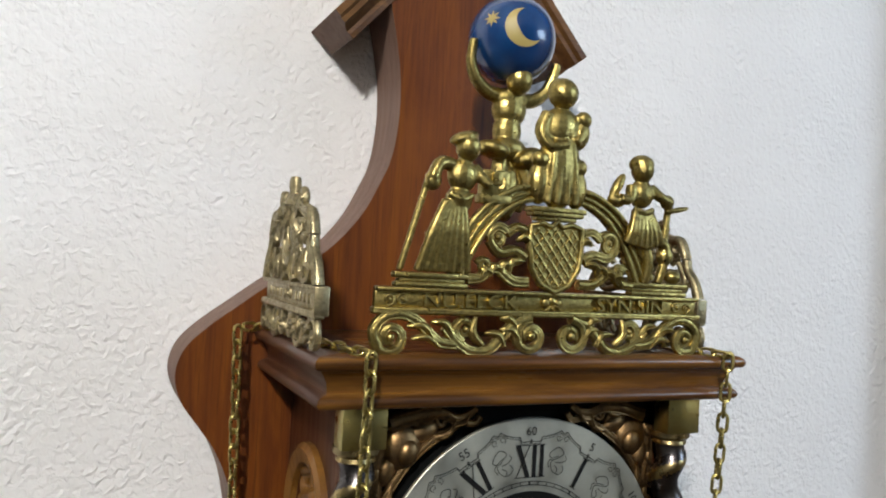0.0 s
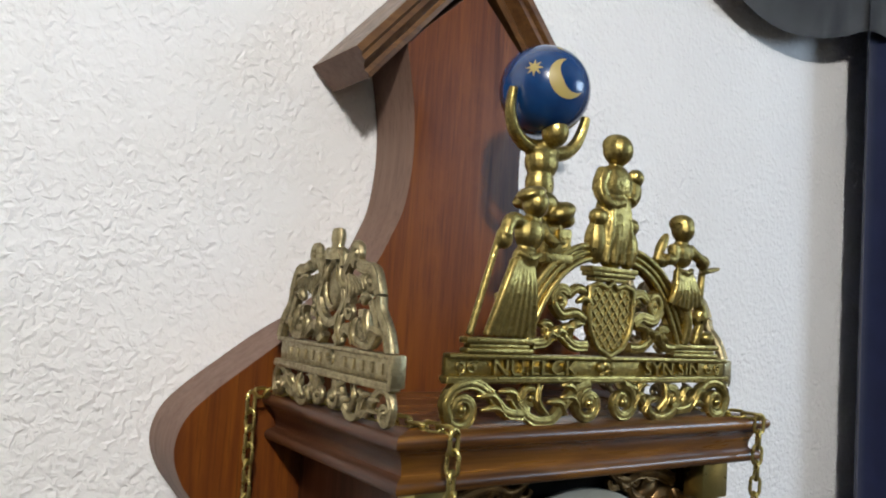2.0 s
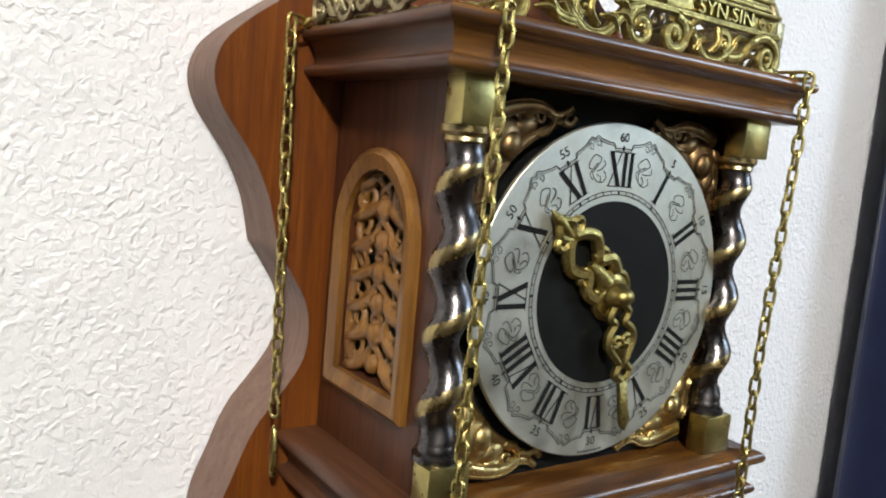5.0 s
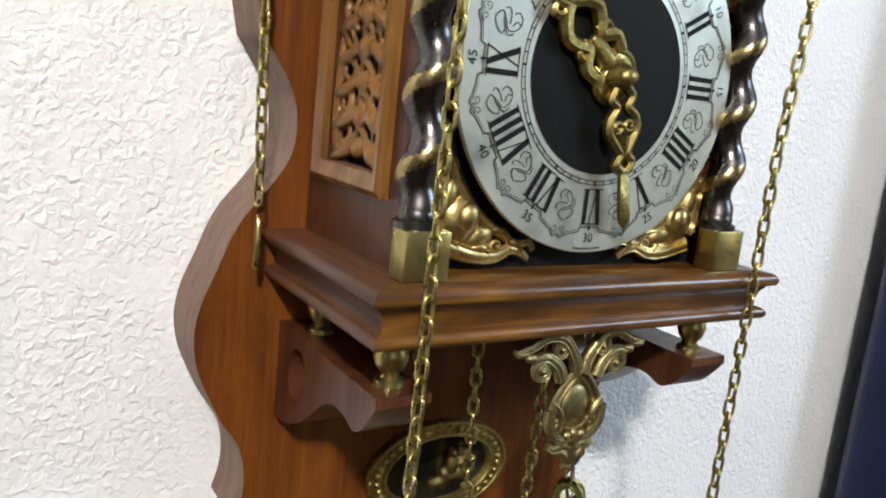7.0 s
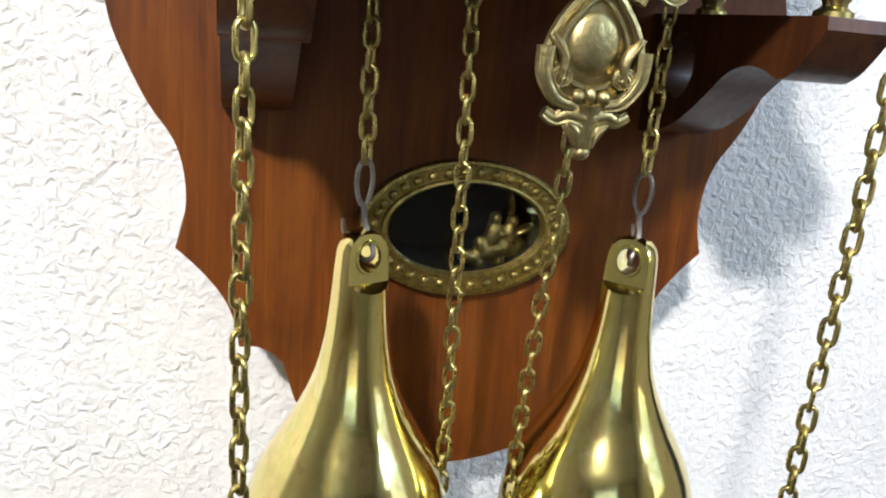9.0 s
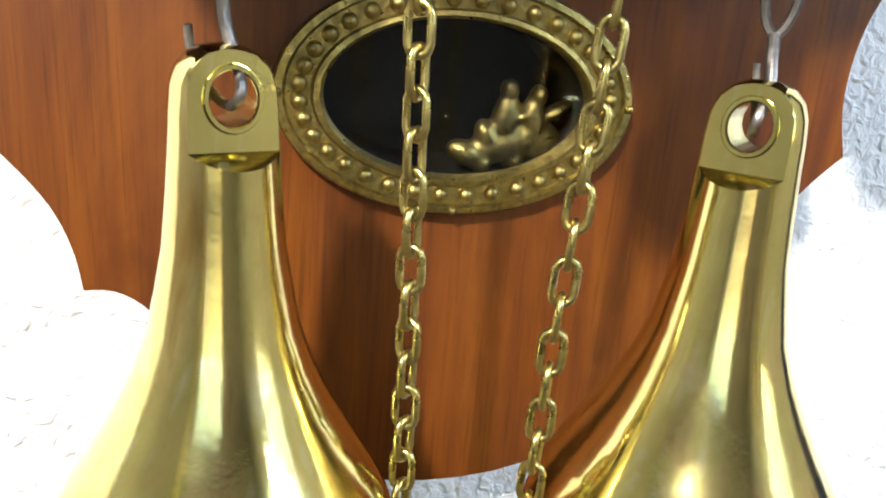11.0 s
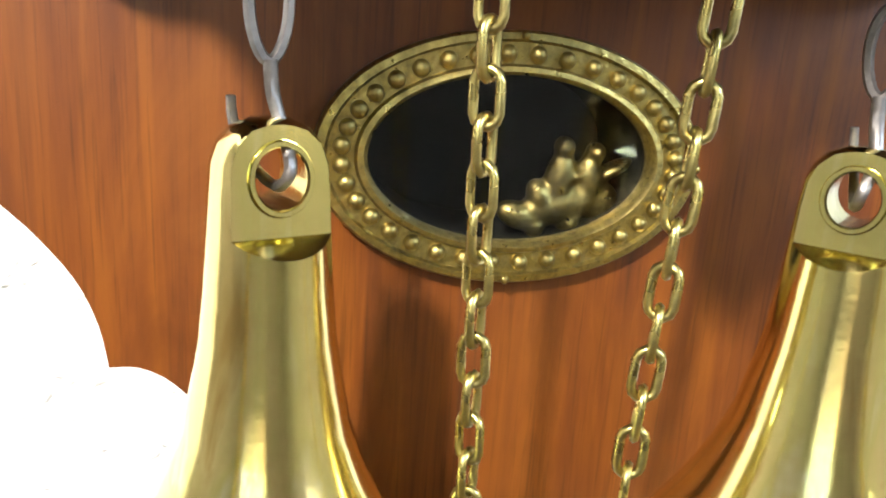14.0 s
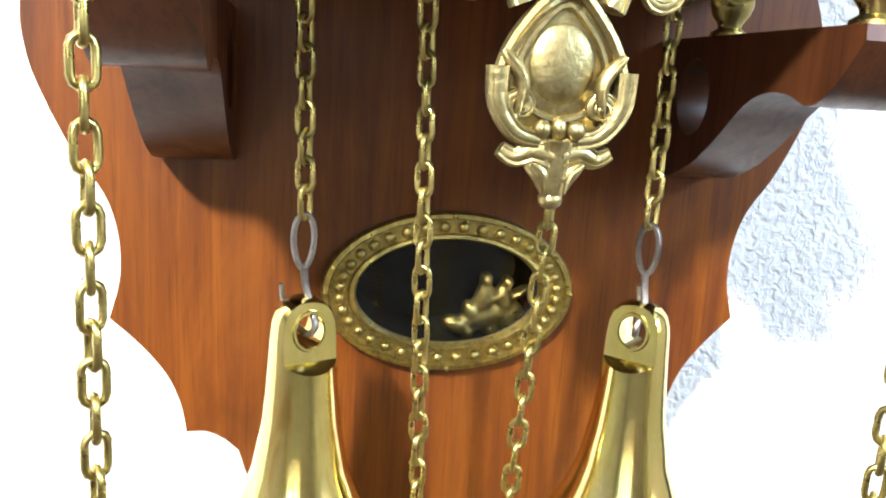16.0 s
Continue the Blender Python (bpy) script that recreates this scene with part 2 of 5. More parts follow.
def lathe(bm, profile, centre=(0, 0, 0), seg=32, squash=1.0):
    rings = []
    for r, z in profile:
        if r < 1e-6:
            rings.append([bm.verts.new((centre[0], centre[1], centre[2] + z))])
        else:
            rings.append([bm.verts.new((centre[0] + r * math.cos(2 * math.pi * k / seg), centre[1] + squash * r * math.sin(2 * math.pi * k / seg), centre[2] + z)) for k in range(seg)])
    for a, b in zip(rings, rings[1:]):
        for k in range(seg):
            q = [a[k % len(a)], a[(k + 1) % len(a)], b[(k + 1) % len(b)], b[k % len(b)]]
            q = list(dict.fromkeys(q))
            if len(q) > 2:
                bm.faces.new(q)
    for ring in (rings[0], rings[-1]):
        if len(ring) > 2:
            bm.faces.new(ring)
    return bm


def tube(bm, pts, radii, seg=8, flat=1.0, closed=False):
    """A round bar along points; radii: one number or one a point; flat: its depth over its width along y."""
    pts = [Vector(p) for p in pts]
    n = len(pts)
    if not isinstance(radii, (list, tuple)):
        radii = [radii] * n
    rings, ref = [], None
    for i, p in enumerate(pts):
        a, b = (pts[i - 1], pts[(i + 1) % n]) if closed else (pts[max(i - 1, 0)], pts[min(i + 1, n - 1)])
        tan = (b - a).normalized()
        if ref is None:
            ref = tan.cross(Vector((0, 1, 0)))
            if ref.length < 0.2:
                ref = tan.cross(Vector((1, 0, 0)))
        ref = (ref - tan * ref.dot(tan)).normalized()
        side = tan.cross(ref)
        rings.append([bm.verts.new(p + radii[i] * (math.cos(2 * math.pi * k / seg) * ref + flat * math.sin(2 * math.pi * k / seg) * side)) for k in range(seg)])
    pairs = list(zip(rings, rings[1:])) + ([(rings[-1], rings[0])] if closed else [])
    for a, b in pairs:
        for k in range(seg):
            bm.faces.new((a[k], a[(k + 1) % seg], b[(k + 1) % seg], b[k]))
    if not closed:
        bm.faces.new(rings[0])
        bm.faces.new(rings[-1])
    return bm


def blob(bm, c, r, turn=(0, 0, 0), u=12, v=8):
    m = pose(*c, *turn) @ Matrix.Diagonal((*r, 1))
    bmesh.ops.create_uvsphere(bm, u_segments=u, v_segments=v, radius=1, matrix=m)
    return bm


def spiral(c, r0, r1, a0, turns, n=22):
    """Points in the plane (u, v) from radius r0 inwards to r1."""
    return [(c[0] + (r0 + (r1 - r0) * k / n) * math.cos(a0 + 2 * math.pi * turns * k / n),
             c[1] + (r0 + (r1 - r0) * k / n) * math.sin(a0 + 2 * math.pi * turns * k / n)) for k in range(n + 1)]


def bez(p, n=12):
    """A smooth line through points (u, v)."""
    out = []
    for i in range(len(p) - 1):
        a, b, c, d = p[max(i - 1, 0)], p[i], p[i + 1], p[min(i + 2, len(p) - 1)]
        for k in range(n):
            t = k / n
            out.append(tuple(0.5 * (2 * b[j] + (c[j] - a[j]) * t + (2 * a[j] - 5 * b[j] + 4 * c[j] - d[j]) * t * t + (3 * b[j] - a[j] - 3 * c[j] + d[j]) * t ** 3) for j in range(len(b))))
    return out + [tuple(p[-1])]


def taper(n, a, b, tip=0.0):
    return [max(a + (b - a) * k / (n - 1), 0.0002) * (1 - tip * (k / (n - 1)) ** 3) for k in range(n)]


def lettering(text, size, extrude, m):
    """A mesh of raised or printed characters, placed by the matrix m (x along, y up)."""
    cu = bpy.data.curves.new("lettering", "FONT")
    cu.body, cu.size, cu.extrude, cu.align_x, cu.align_y = text, size, extrude, "CENTER", "CENTER"
    cu.resolution_u = 3
    ob = bpy.data.objects.new("lettering", cu)
    scene.collection.objects.link(ob)
    me = bpy.data.meshes.new_from_object(ob.evaluated_get(bpy.context.evaluated_depsgraph_get()))
    bpy.data.objects.remove(ob)
    bm = bmesh.new()
    bm.from_mesh(me)
    bm.transform(m)
    return bm


# ---- the setting ----
bm = boxed(-2.2, 1.4, WALL_Y, WALL_Y + 0.12, -1.5, 1.0)
tagged(part("wall_north", bm, PLASTER), "white wall with a rough embossed wallcovering", "wall", kind="structure")
tagged(part("wall_west", boxed(-2.32, -2.2, -3.12, WALL_Y + 0.12, -1.5, 1.0), ROOM_PAINT), "plain painted side wall of the room", "wall", kind="structure")
bm = bmesh.new()
for b in ((-3.12, -1.4, -1.5, 1.0), (-0.6, WALL_Y + 0.12, -1.5, 1.0), (-1.4, -0.6, -1.5, -0.15), (-1.4, -0.6, 0.85, 1.0)):
    box(bm, 1.4, 1.52, b[0], b[1], b[2], b[3])
tagged(part("wall_east", bm, ROOM_PAINT), "plain painted side wall with a window opening", "wall", kind="structure")
bm = bmesh.new()
for b in ((-2.2, -1.7, -1.5, 1.0), (-0.1, 1.4, -1.5, 1.0), (-1.7, -0.1, -1.5, -0.55), (-1.7, -0.1, 0.85, 1.0)):
    box(bm, b[0], b[1], -3.12, -3.0, b[2], b[3])
tagged(part("wall_south", bm, ROOM_PAINT), "plain painted wall with a window opening", "wall", kind="structure")
tagged(part("floor", boxed(-2.32, 1.52, -3.12, WALL_Y + 0.12, -1.6, -1.5), FLOOR), "plain wooden floor of the room", "floor", kind="structure")
tagged(part("ceiling", boxed(-2.32, 1.52, -3.12, WALL_Y + 0.12, 1.0, 1.1), CEILING), "plain pale ceiling of the room", "ceiling", kind="structure")


def hanging_cloth(name, material, x0, x1, y, z0, z1, folds, depth, label, lower=None):
    bm = bmesh.new()
    nx, nz = 60, 14
    rows = []
    for j in range(nz + 1):
        row = []
        for i in range(nx + 1):
            s = i / nx
            bottom = z0 if lower is None else z0 + lower(s)
            z = bottom + (z1 - bottom) * j / nz
            d = depth * (math.sin(2 * math.pi * folds * s) + 0.35 * math.sin(5.1 * folds * s + 3 * j / nz))
            row.append(bm.verts.new((x0 + (x1 - x0) * s, y + d, z)))
        rows.append(row)
    for a, b in zip(rows, rows[1:]):
        for i in range(nx):
            bm.faces.new((a[i], a[i + 1], b[i + 1], b[i]))
    bmesh.ops.solidify(bm, geom=list(bm.faces), thickness=0.002)
    return tagged(part(name, bm, material, smooth=60), label, "curtain")


hanging_cloth("curtain", NAVY, 0.402, 1.1, 0.088, -1.3, 0.95, 5.5, 0.018, "dark navy blue curtain hanging in folds beside the wall")
# dark grey sheet, its lower edge curved, reaching from the wall over the curtain
hanging_cloth("dark_hung_sheet", GREY_SHEET, 0.20, 1.1, 0.102, 0.362, 0.95, 3, 0.006, "dark grey sheet with a curved lower edge above the curtain",
              lambda s: min(0.024, 2.7 * (0.20 + 0.9 * s - 0.31) ** 2))

# ---- the back board ----
HALF = [(0.0410, 0.262), (0.0368, 0.243), (0.0338, 0.225), (0.0333, 0.205), (0.0360, 0.184), (0.0420, 0.169), (0.0515, 0.1515), (0.068, 0.1335), (0.090, 0.1195),
        (0.107, 0.107), (0.122, 0.0955), (0.1315, 0.0855), (0.1350, 0.0735), (0.1315, 0.0612), (0.1235, 0.050), (0.1155, 0.0385), (0.1085, 0.0225), (0.1042, 0.0035),
        (0.0960, -0.0085), (0.0898, -0.0195), (0.0875, -0.031), (0.0890, -0.044), (0.0960, -0.056), (0.1075, -0.0705), (0.1128, -0.080), (0.1180, -0.0935),
        (0.1238, -0.108), (0.1262, -0.1215), (0.1247, -0.1345), (0.1205, -0.146), (0.1135, -0.1605), (0.1055, -0.1725), (0.1020, -0.1845), (0.1018, -0.198),
        (0.1052, -0.211), (0.0965, -0.2195), (0.0888, -0.2295), (0.0846, -0.2395), (0.0828, -0.2495), (0.077, -0.2495), (0.0715, -0.252), (0.0665, -0.2565)]
CUSPS = {0, 17, 23, 34, 38}


def smooth_half():
    out, run = [], []
    for i, p in enumerate(HALF):
        run.append(p)
        if (i in CUSPS and i) or i == len(HALF) - 1:
            out += bez(run, 4)[:-1]
            run = [p]
    return out + [HALF[-1]]


def board_outline():
    half = smooth_half()
    tip = [(0.0645 * math.cos(a), -0.2585 - 0.0455 * math.sin(a)) for a in [math.pi / 2 * k / 10 for k in range(1, 11)]]
    right = [(0.0, 0.300)] + half + [(max(u, 0.0), v) for u, v in tip]
    return right + [(-u, v) for u, v in reversed(right[1:-1])]


BOARD_Y = 0.089
OVAL = (0.0008, -0.2013)


def flat_with_hole(outline, hole, y0, y1):
    bm = bmesh.new()
    edges = []
    for loop in (outline, hole):
        vs = [bm.verts.new((u, y0, v)) for u, v in loop]
        edges += [bm.edges.new((vs[i], vs[(i + 1) % len(vs)])) for i in range(len(vs))]
    bmesh.ops.triangle_fill(bm, edges=edges, use_beauty=True, use_dissolve=False)
    r = bmesh.ops.extrude_face_region(bm, geom=list(bm.faces))
    for v in r["geom"]:
        if isinstance(v, bmesh.types.BMVert):
            v.co.y = y1
    bmesh.ops.recalc_face_normals(bm, faces=bm.faces)
    for f in bm.faces:
        c = f.calc_center_median()
        # walls of the oval hole take the black slot, standing for shade in the recess
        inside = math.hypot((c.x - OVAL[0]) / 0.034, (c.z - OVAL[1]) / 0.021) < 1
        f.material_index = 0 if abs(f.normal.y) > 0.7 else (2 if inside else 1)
    return bm


def ellipse(c, a, b, n=48):
    return [(c[0] + a * math.cos(2 * math.pi * k / n), c[1] + b * math.sin(2 * math.pi * k / n)) for k in range(n)]


clock = thing("wall_clock", "dark mahogany wall clock with carved back board and brass ornaments", "clock")
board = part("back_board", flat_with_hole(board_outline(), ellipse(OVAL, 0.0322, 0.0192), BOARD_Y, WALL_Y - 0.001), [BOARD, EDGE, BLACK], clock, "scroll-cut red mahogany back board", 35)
# black sheet that stands for the shade at the back of the recess
part("recess_shade_back", boxed(-0.04, 0.04, WALL_Y - 0.0035, WALL_Y - 0.0012, -0.232, -0.172), BLACK, board)

# gabled roof moulding over the board, mitred at the ridge
def roof_side(sign):
    prof = [(0.0, 0.0), (0.0, 0.0035), (0.002, 0.005), (0.002, 0.0075), (0.0055, 0.0095), (0.0075, 0.0115), (0.0065, 0.0135), (0.0075, 0.016), (WALL_Y - 0.081, 0.016), (WALL_Y - 0.081, 0.0)]
    bm = bmesh.new()
    rings = []
    apex, cut, front, slope = 0.3320, 0.0725, 0.080, radians(48.5)
    for end in (0, 1):
        ring = []
        for d, drop in prof:
            if end == 0:
                p = (0.0, apex - drop / math.cos(slope))
            else:
                p = (cut - drop * math.sin(slope), apex - cut * math.tan(slope) - drop * math.cos(slope))
            ring.append(bm.verts.new((sign * p[0], front + d, p[1])))
        rings.append(ring)
    n = len(prof)
    for i in range(n):
        bm.faces.new((rings[0][i], rings[0][(i + 1) % n], rings[1][(i + 1) % n], rings[1][i]))
    for r in rings:
        bm.faces.new(r)
    bm.faces.ensure_lookup_table()
    bmesh.ops.recalc_face_normals(bm, faces=bm.faces)
    for f in bm.faces:
        f.material_index = 1 if abs(f.normal.z + sign * f.normal.x * 1.0) < 0.3 and f.normal.z < -0.4 and abs(f.normal.y) < 0.3 else 0
    return bm


for sg in (-1, 1):
    part("roof_moulding", roof_side(sg), [ROOF, EDGE], clock, "moulded dark gable roof strip", 30)


# ---- case and cornices ----
def cornice_piece(profile, hw, yf, yb, side):
    """One mitred length of a moulding: profile is (proud, z); side 0 front, -1 or 1 the flanks."""
    bm = bmesh.new()
    a, b = [], []
    for o, z in profile:
        if side == 0:
            a.append(bm.verts.new((-hw - o, yf - o, z)))
            b.append(bm.verts.new((hw + o, yf - o, z)))
        else:
            a.append(bm.verts.new((side * (hw + o), yf - o, z)))
            b.append(bm.verts.new((side * (hw + o), yb, z)))
    inner = 0.02
    z0, z1 = profile[0][1], profile[-1][1]
    for z in (z1, z0):
        if side == 0:
            a.append(bm.verts.new((-hw + inner, yf + inner, z)))
            b.append(bm.verts.new((hw - inner, yf + inner, z)))
        else:
            a.append(bm.verts.new((side * (hw - inner), yf + inner, z)))
            b.append(bm.verts.new((side * (hw - inner), yb, z)))
    n = len(a)
    for i in range(n):
        bm.faces.new((a[i], a[(i + 1) % n], b[(i + 1) % n], b[i]))
    bm.faces.new(a)
    bm.faces.new(b)
    return bm


def profile_at(z_top, z_bot):
    h = z_top - z_bot
    base = [(0.0052, 0.0), (0.0066, 0.03), (0.0074, 0.08), (0.0076, 0.14), (0.0070, 0.20), (0.0056, 0.245), (0.0036, 0.265), (0.0030, 0.29), (0.0030, 0.38), (0.0036, 0.50), (0.0048, 0.62),
            (0.0064, 0.72), (0.0070, 0.735), (0.0086, 0.755), (0.0094, 0.80), (0.0097, 0.87), (0.0092, 0.94), (0.0076, 1.0)]
    return [(o, z_bot + f * h) for o, f in base]


def cornice(name, z_top, z_bot, label):
    prof = profile_at(z_top, z_bot)
    body = part(name, boxed(-0.072, 0.072, 0.010, BOARD_Y - 0.0005, z_bot + 0.0004, z_top - 0.0004), CORN_X, clock, label)
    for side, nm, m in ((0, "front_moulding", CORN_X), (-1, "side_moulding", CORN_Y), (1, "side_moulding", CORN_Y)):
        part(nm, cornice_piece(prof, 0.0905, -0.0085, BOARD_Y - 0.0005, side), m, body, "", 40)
    return body


top_cornice = cornice("top_cornice", 0.0957, 0.0762, "moulded walnut top cornice")
low_cornice = cornice("lower_cornice", -0.0755, -0.0965, "moulded walnut bottom cornice")
CASE_X = 0.0805


def arch(hw, z0, z1, c, n=14):
    """An upright opening with a round-arched head: (y, z) outline."""
    r = hw
    zc = z1 - r * 1.15
    return [(c - hw, z0), (c + hw, z0)] + [(c + hw * math.cos(math.pi * k / n), zc + 1.15 * r * math.sin(math.pi * k / n)) for k in range(n + 1)]


ARC_C = 0.048


def case_side(sign):
    bm = bmesh.new()
    outline = [(0.004, -0.0755), (BOARD_Y - 0.0005, -0.0755), (BOARD_Y - 0.0005, 0.0762), (0.004, 0.0762)]
    hole = arch(0.0235, -0.0430, 0.0410, ARC_C)
    edges = []
    for loop in (outline, hole):
        vs = [bm.verts.new((sign * CASE_X, u, v)) for u, v in loop]
        edges += [bm.edges.new((vs[i], vs[(i + 1) % len(vs)])) for i in range(len(vs))]
    bmesh.ops.triangle_fill(bm, edges=edges, use_beauty=True)
    r = bmesh.ops.extrude_face_region(bm, geom=list(bm.faces))
    for v in r["geom"]:
        if isinstance(v, bmesh.types.BMVert):
            v.co.x = sign * (CASE_X - 0.007)
    door = part("side_door", bm, CASE, clock, "reddish wooden side door with carved window")
    # raised arched frame
    outer, inner = arch(0.0315, -0.0515, 0.0500, ARC_C), arch(0.0240, -0.0435, 0.0415, ARC_C)
    bm = bmesh.new()
    secs = [(outer, 0.0), (outer, 0.0028), (None, 0.0045), (inner, 0.003), (inner, -0.006)]
    loops = []
    for o, x in secs:
        pts = o if o is not None else [((a[0] * 0.72 + b[0] * 0.28), (a[1] * 0.72 + b[1] * 0.28)) for a, b in zip(outer, inner)]
        loops.append([bm.verts.new((sign * (CASE_X + x), u, v)) for u, v in pts])
    for a, b in zip(loops, loops[1:]):
        for i in range(len(a)):
            bm.faces.new((a[i], a[(i + 1) % len(a)], b[(i + 1) % len(b)], b[i]))
    part("arch_frame", bm, FRET, door, "orange varnished arched frame", 35)
    part("cloth_backing", boxed(*sorted((sign * (CASE_X - 0.011), sign * (CASE_X - 0.009))), ARC_C - 0.028, ARC_C + 0.028, -0.048, 0.046), TEAL, door, "dark teal cloth behind the carving")
    rnd = random.Random(5)
    bm = bmesh.new()
    x = sign * (CASE_X - 0.003)

    def strand(pts, r):
        p = bez([(ARC_C + (u - ARC_C) * 0.87, v + 0.0045) for u, v in pts], 6)
        tube(bm, [(x + 0.0012 * sign * math.sin(9 * i / len(p)), u, v) for i, (u, v) in enumerate(p)], [r * (0.8 + 0.3 * math.sin(5 * i / len(p))) for i in range(len(p))], 6)

    for k in range(7):
        z = -0.047 + k * 0.0125
        s = 1 if k % 2 else -1
        strand([(ARC_C - 0.026, z), (ARC_C - 0.010, z + 0.005), (ARC_C + 0.004 * s, z + 0.011), (ARC_C - 0.006 * s, z + 0.017)], 0.0026)
        strand([(ARC_C + 0.026, z), (ARC_C + 0.012, z + 0.004), (ARC_C - 0.004 * s, z + 0.012), (ARC_C + 0.008 * s, z + 0.018)], 0.0026)
        if k < 6:
            strand(spiral((ARC_C - 0.016, z + 0.010), 0.0065, 0.002, rnd.uniform(0, 6), 1.2 * s, 12), 0.0019)
            strand(spiral((ARC_C + 0.016, z + 0.010), 0.0065, 0.002, rnd.uniform(0, 6), -1.2 * s, 12), 0.0019)
            blob(bm, (x + sign * 0.001, ARC_C, z + 0.0105), (0.003, 0.0042, 0.0042), (0, 0, 0), 8, 6)
    strand([(ARC_C - 0.025, -0.045), (ARC_C - 0.024, -0.02), (ARC_C - 0.0255, 0.006), (ARC_C - 0.016, 0.028), (ARC_C, 0.036)], 0.002)
    strand([(ARC_C + 0.025, -0.045), (ARC_C + 0.024, -0.02), (ARC_C + 0.0255, 0.006), (ARC_C + 0.016, 0.028), (ARC_C, 0.036)], 0.002)
    merge(part("carving", bm, FRET, door, "carved interlaced light wood fretwork", 60), 0.0007)


case_side(-1)
case_side(1)
part("front_plate", boxed(-0.0708, 0.0708, 0.010, 0.0138, -0.0755, 0.0762), BLACK, clock, "black painted front plate")

# ---- dial ----
dial = part("dial_ring", lathe(bmesh.new(), [(0.0, 0.0), (0.0680, 0.0), (0.0680, 0.0016), (0.0676, 0.002), (0.0, 0.002)], seg=96), SILVER, clock, "silvered dial with black numerals", 30)
dial.matrix_local = pose(0, 0.002, 0, 90)
part("dial_centre", lathe(bmesh.new(), [(0.0, 0.0), (0.0372, 0.0), (0.0372, 0.0023), (0.0, 0.0023)], seg=64), BLACK, dial, "matt black dial centre", 30)
DZ = 0.0022


def dial_xy(r, deg):
    a = radians(deg)
    return Vector((r * math.sin(a), r * math.cos(a), 0))


def flat_poly(bm, pts, z0=DZ - 0.0002, z1=DZ):
    a = [bm.verts.new((p[0], p[1], z1)) for p in pts]
    bm.faces.new(a)


def stroke(bm, a, b, w):
    a, b = Vector(a).to_2d(), Vector(b).to_2d()
    d = (b - a).normalized()
    s = Vector((-d.y, d.x)) * w / 2
    flat_poly(bm, [a + s, b + s, b - s, a - s])


def line(bm, pts, w):
    for a, b in zip(pts, pts[1:]):
        stroke(bm, a, b, w)


ROMAN = ["XII", "I", "II", "III", "IIII", "V", "VI", "VII", "VIII", "IX", "X", "XI"]
WIDTH = {"I": 0.0036, "V": 0.0066, "X": 0.0074}


def numeral(k):
    bm = bmesh.new()
    deg = 30 * k
    m = Matrix.Rotation(-radians(deg), 4, "Z")
    lo, hi = 0.0430, 0.0565
    w = sum(WIDTH[c] for c in ROMAN[k])
    x = -w / 2
    segs = []
    for c in ROMAN[k]:
        cw = WIDTH[c]
        x0, x1, xc = x + 0.0007, x + cw - 0.0007, x + cw / 2
        if c == "I":
            segs.append(((xc, lo), (xc, hi), 0.0020))
        elif c == "V":
            segs += [((x0 + 0.0004, hi), (xc, lo), 0.0022), ((x1, hi), (xc, lo), 0.0005)]
        else:
            segs += [((x0 + 0.0004, hi), (x1 - 0.0004, lo), 0.0022), ((x1, hi), (x0, lo), 0.0005)]
        x += cw
    for a, b, wd in segs:
        stroke(bm, m @ Vector((*a, 0)), m @ Vector((*b, 0)), wd)
    stroke(bm, m @ Vector((-w / 2, lo, 0)), m @ Vector((w / 2, lo, 0)), 0.0004)
    stroke(bm, m @ Vector((-w / 2, hi, 0)), m @ Vector((w / 2, hi, 0)), 0.0004)
    part("hour_numeral", bm, INK, dial)


for k in range(12):
    numeral(k)
    deg = 30 * k
    turn = deg if not 100 < deg < 260 else deg + 180
    text = str(5 * k if k else 60)
    part("minute_numeral", lettering(text, 0.0052, 0.0, Matrix.Translation(dial_xy(0.0622, deg) + Vector((0, 0, DZ))) @ Matrix.Rotation(-radians(turn), 4, "Z")), INK, dial)
# engraved border line that dips at every hour, scroll motif between the numerals, minute track
bm = bmesh.new()
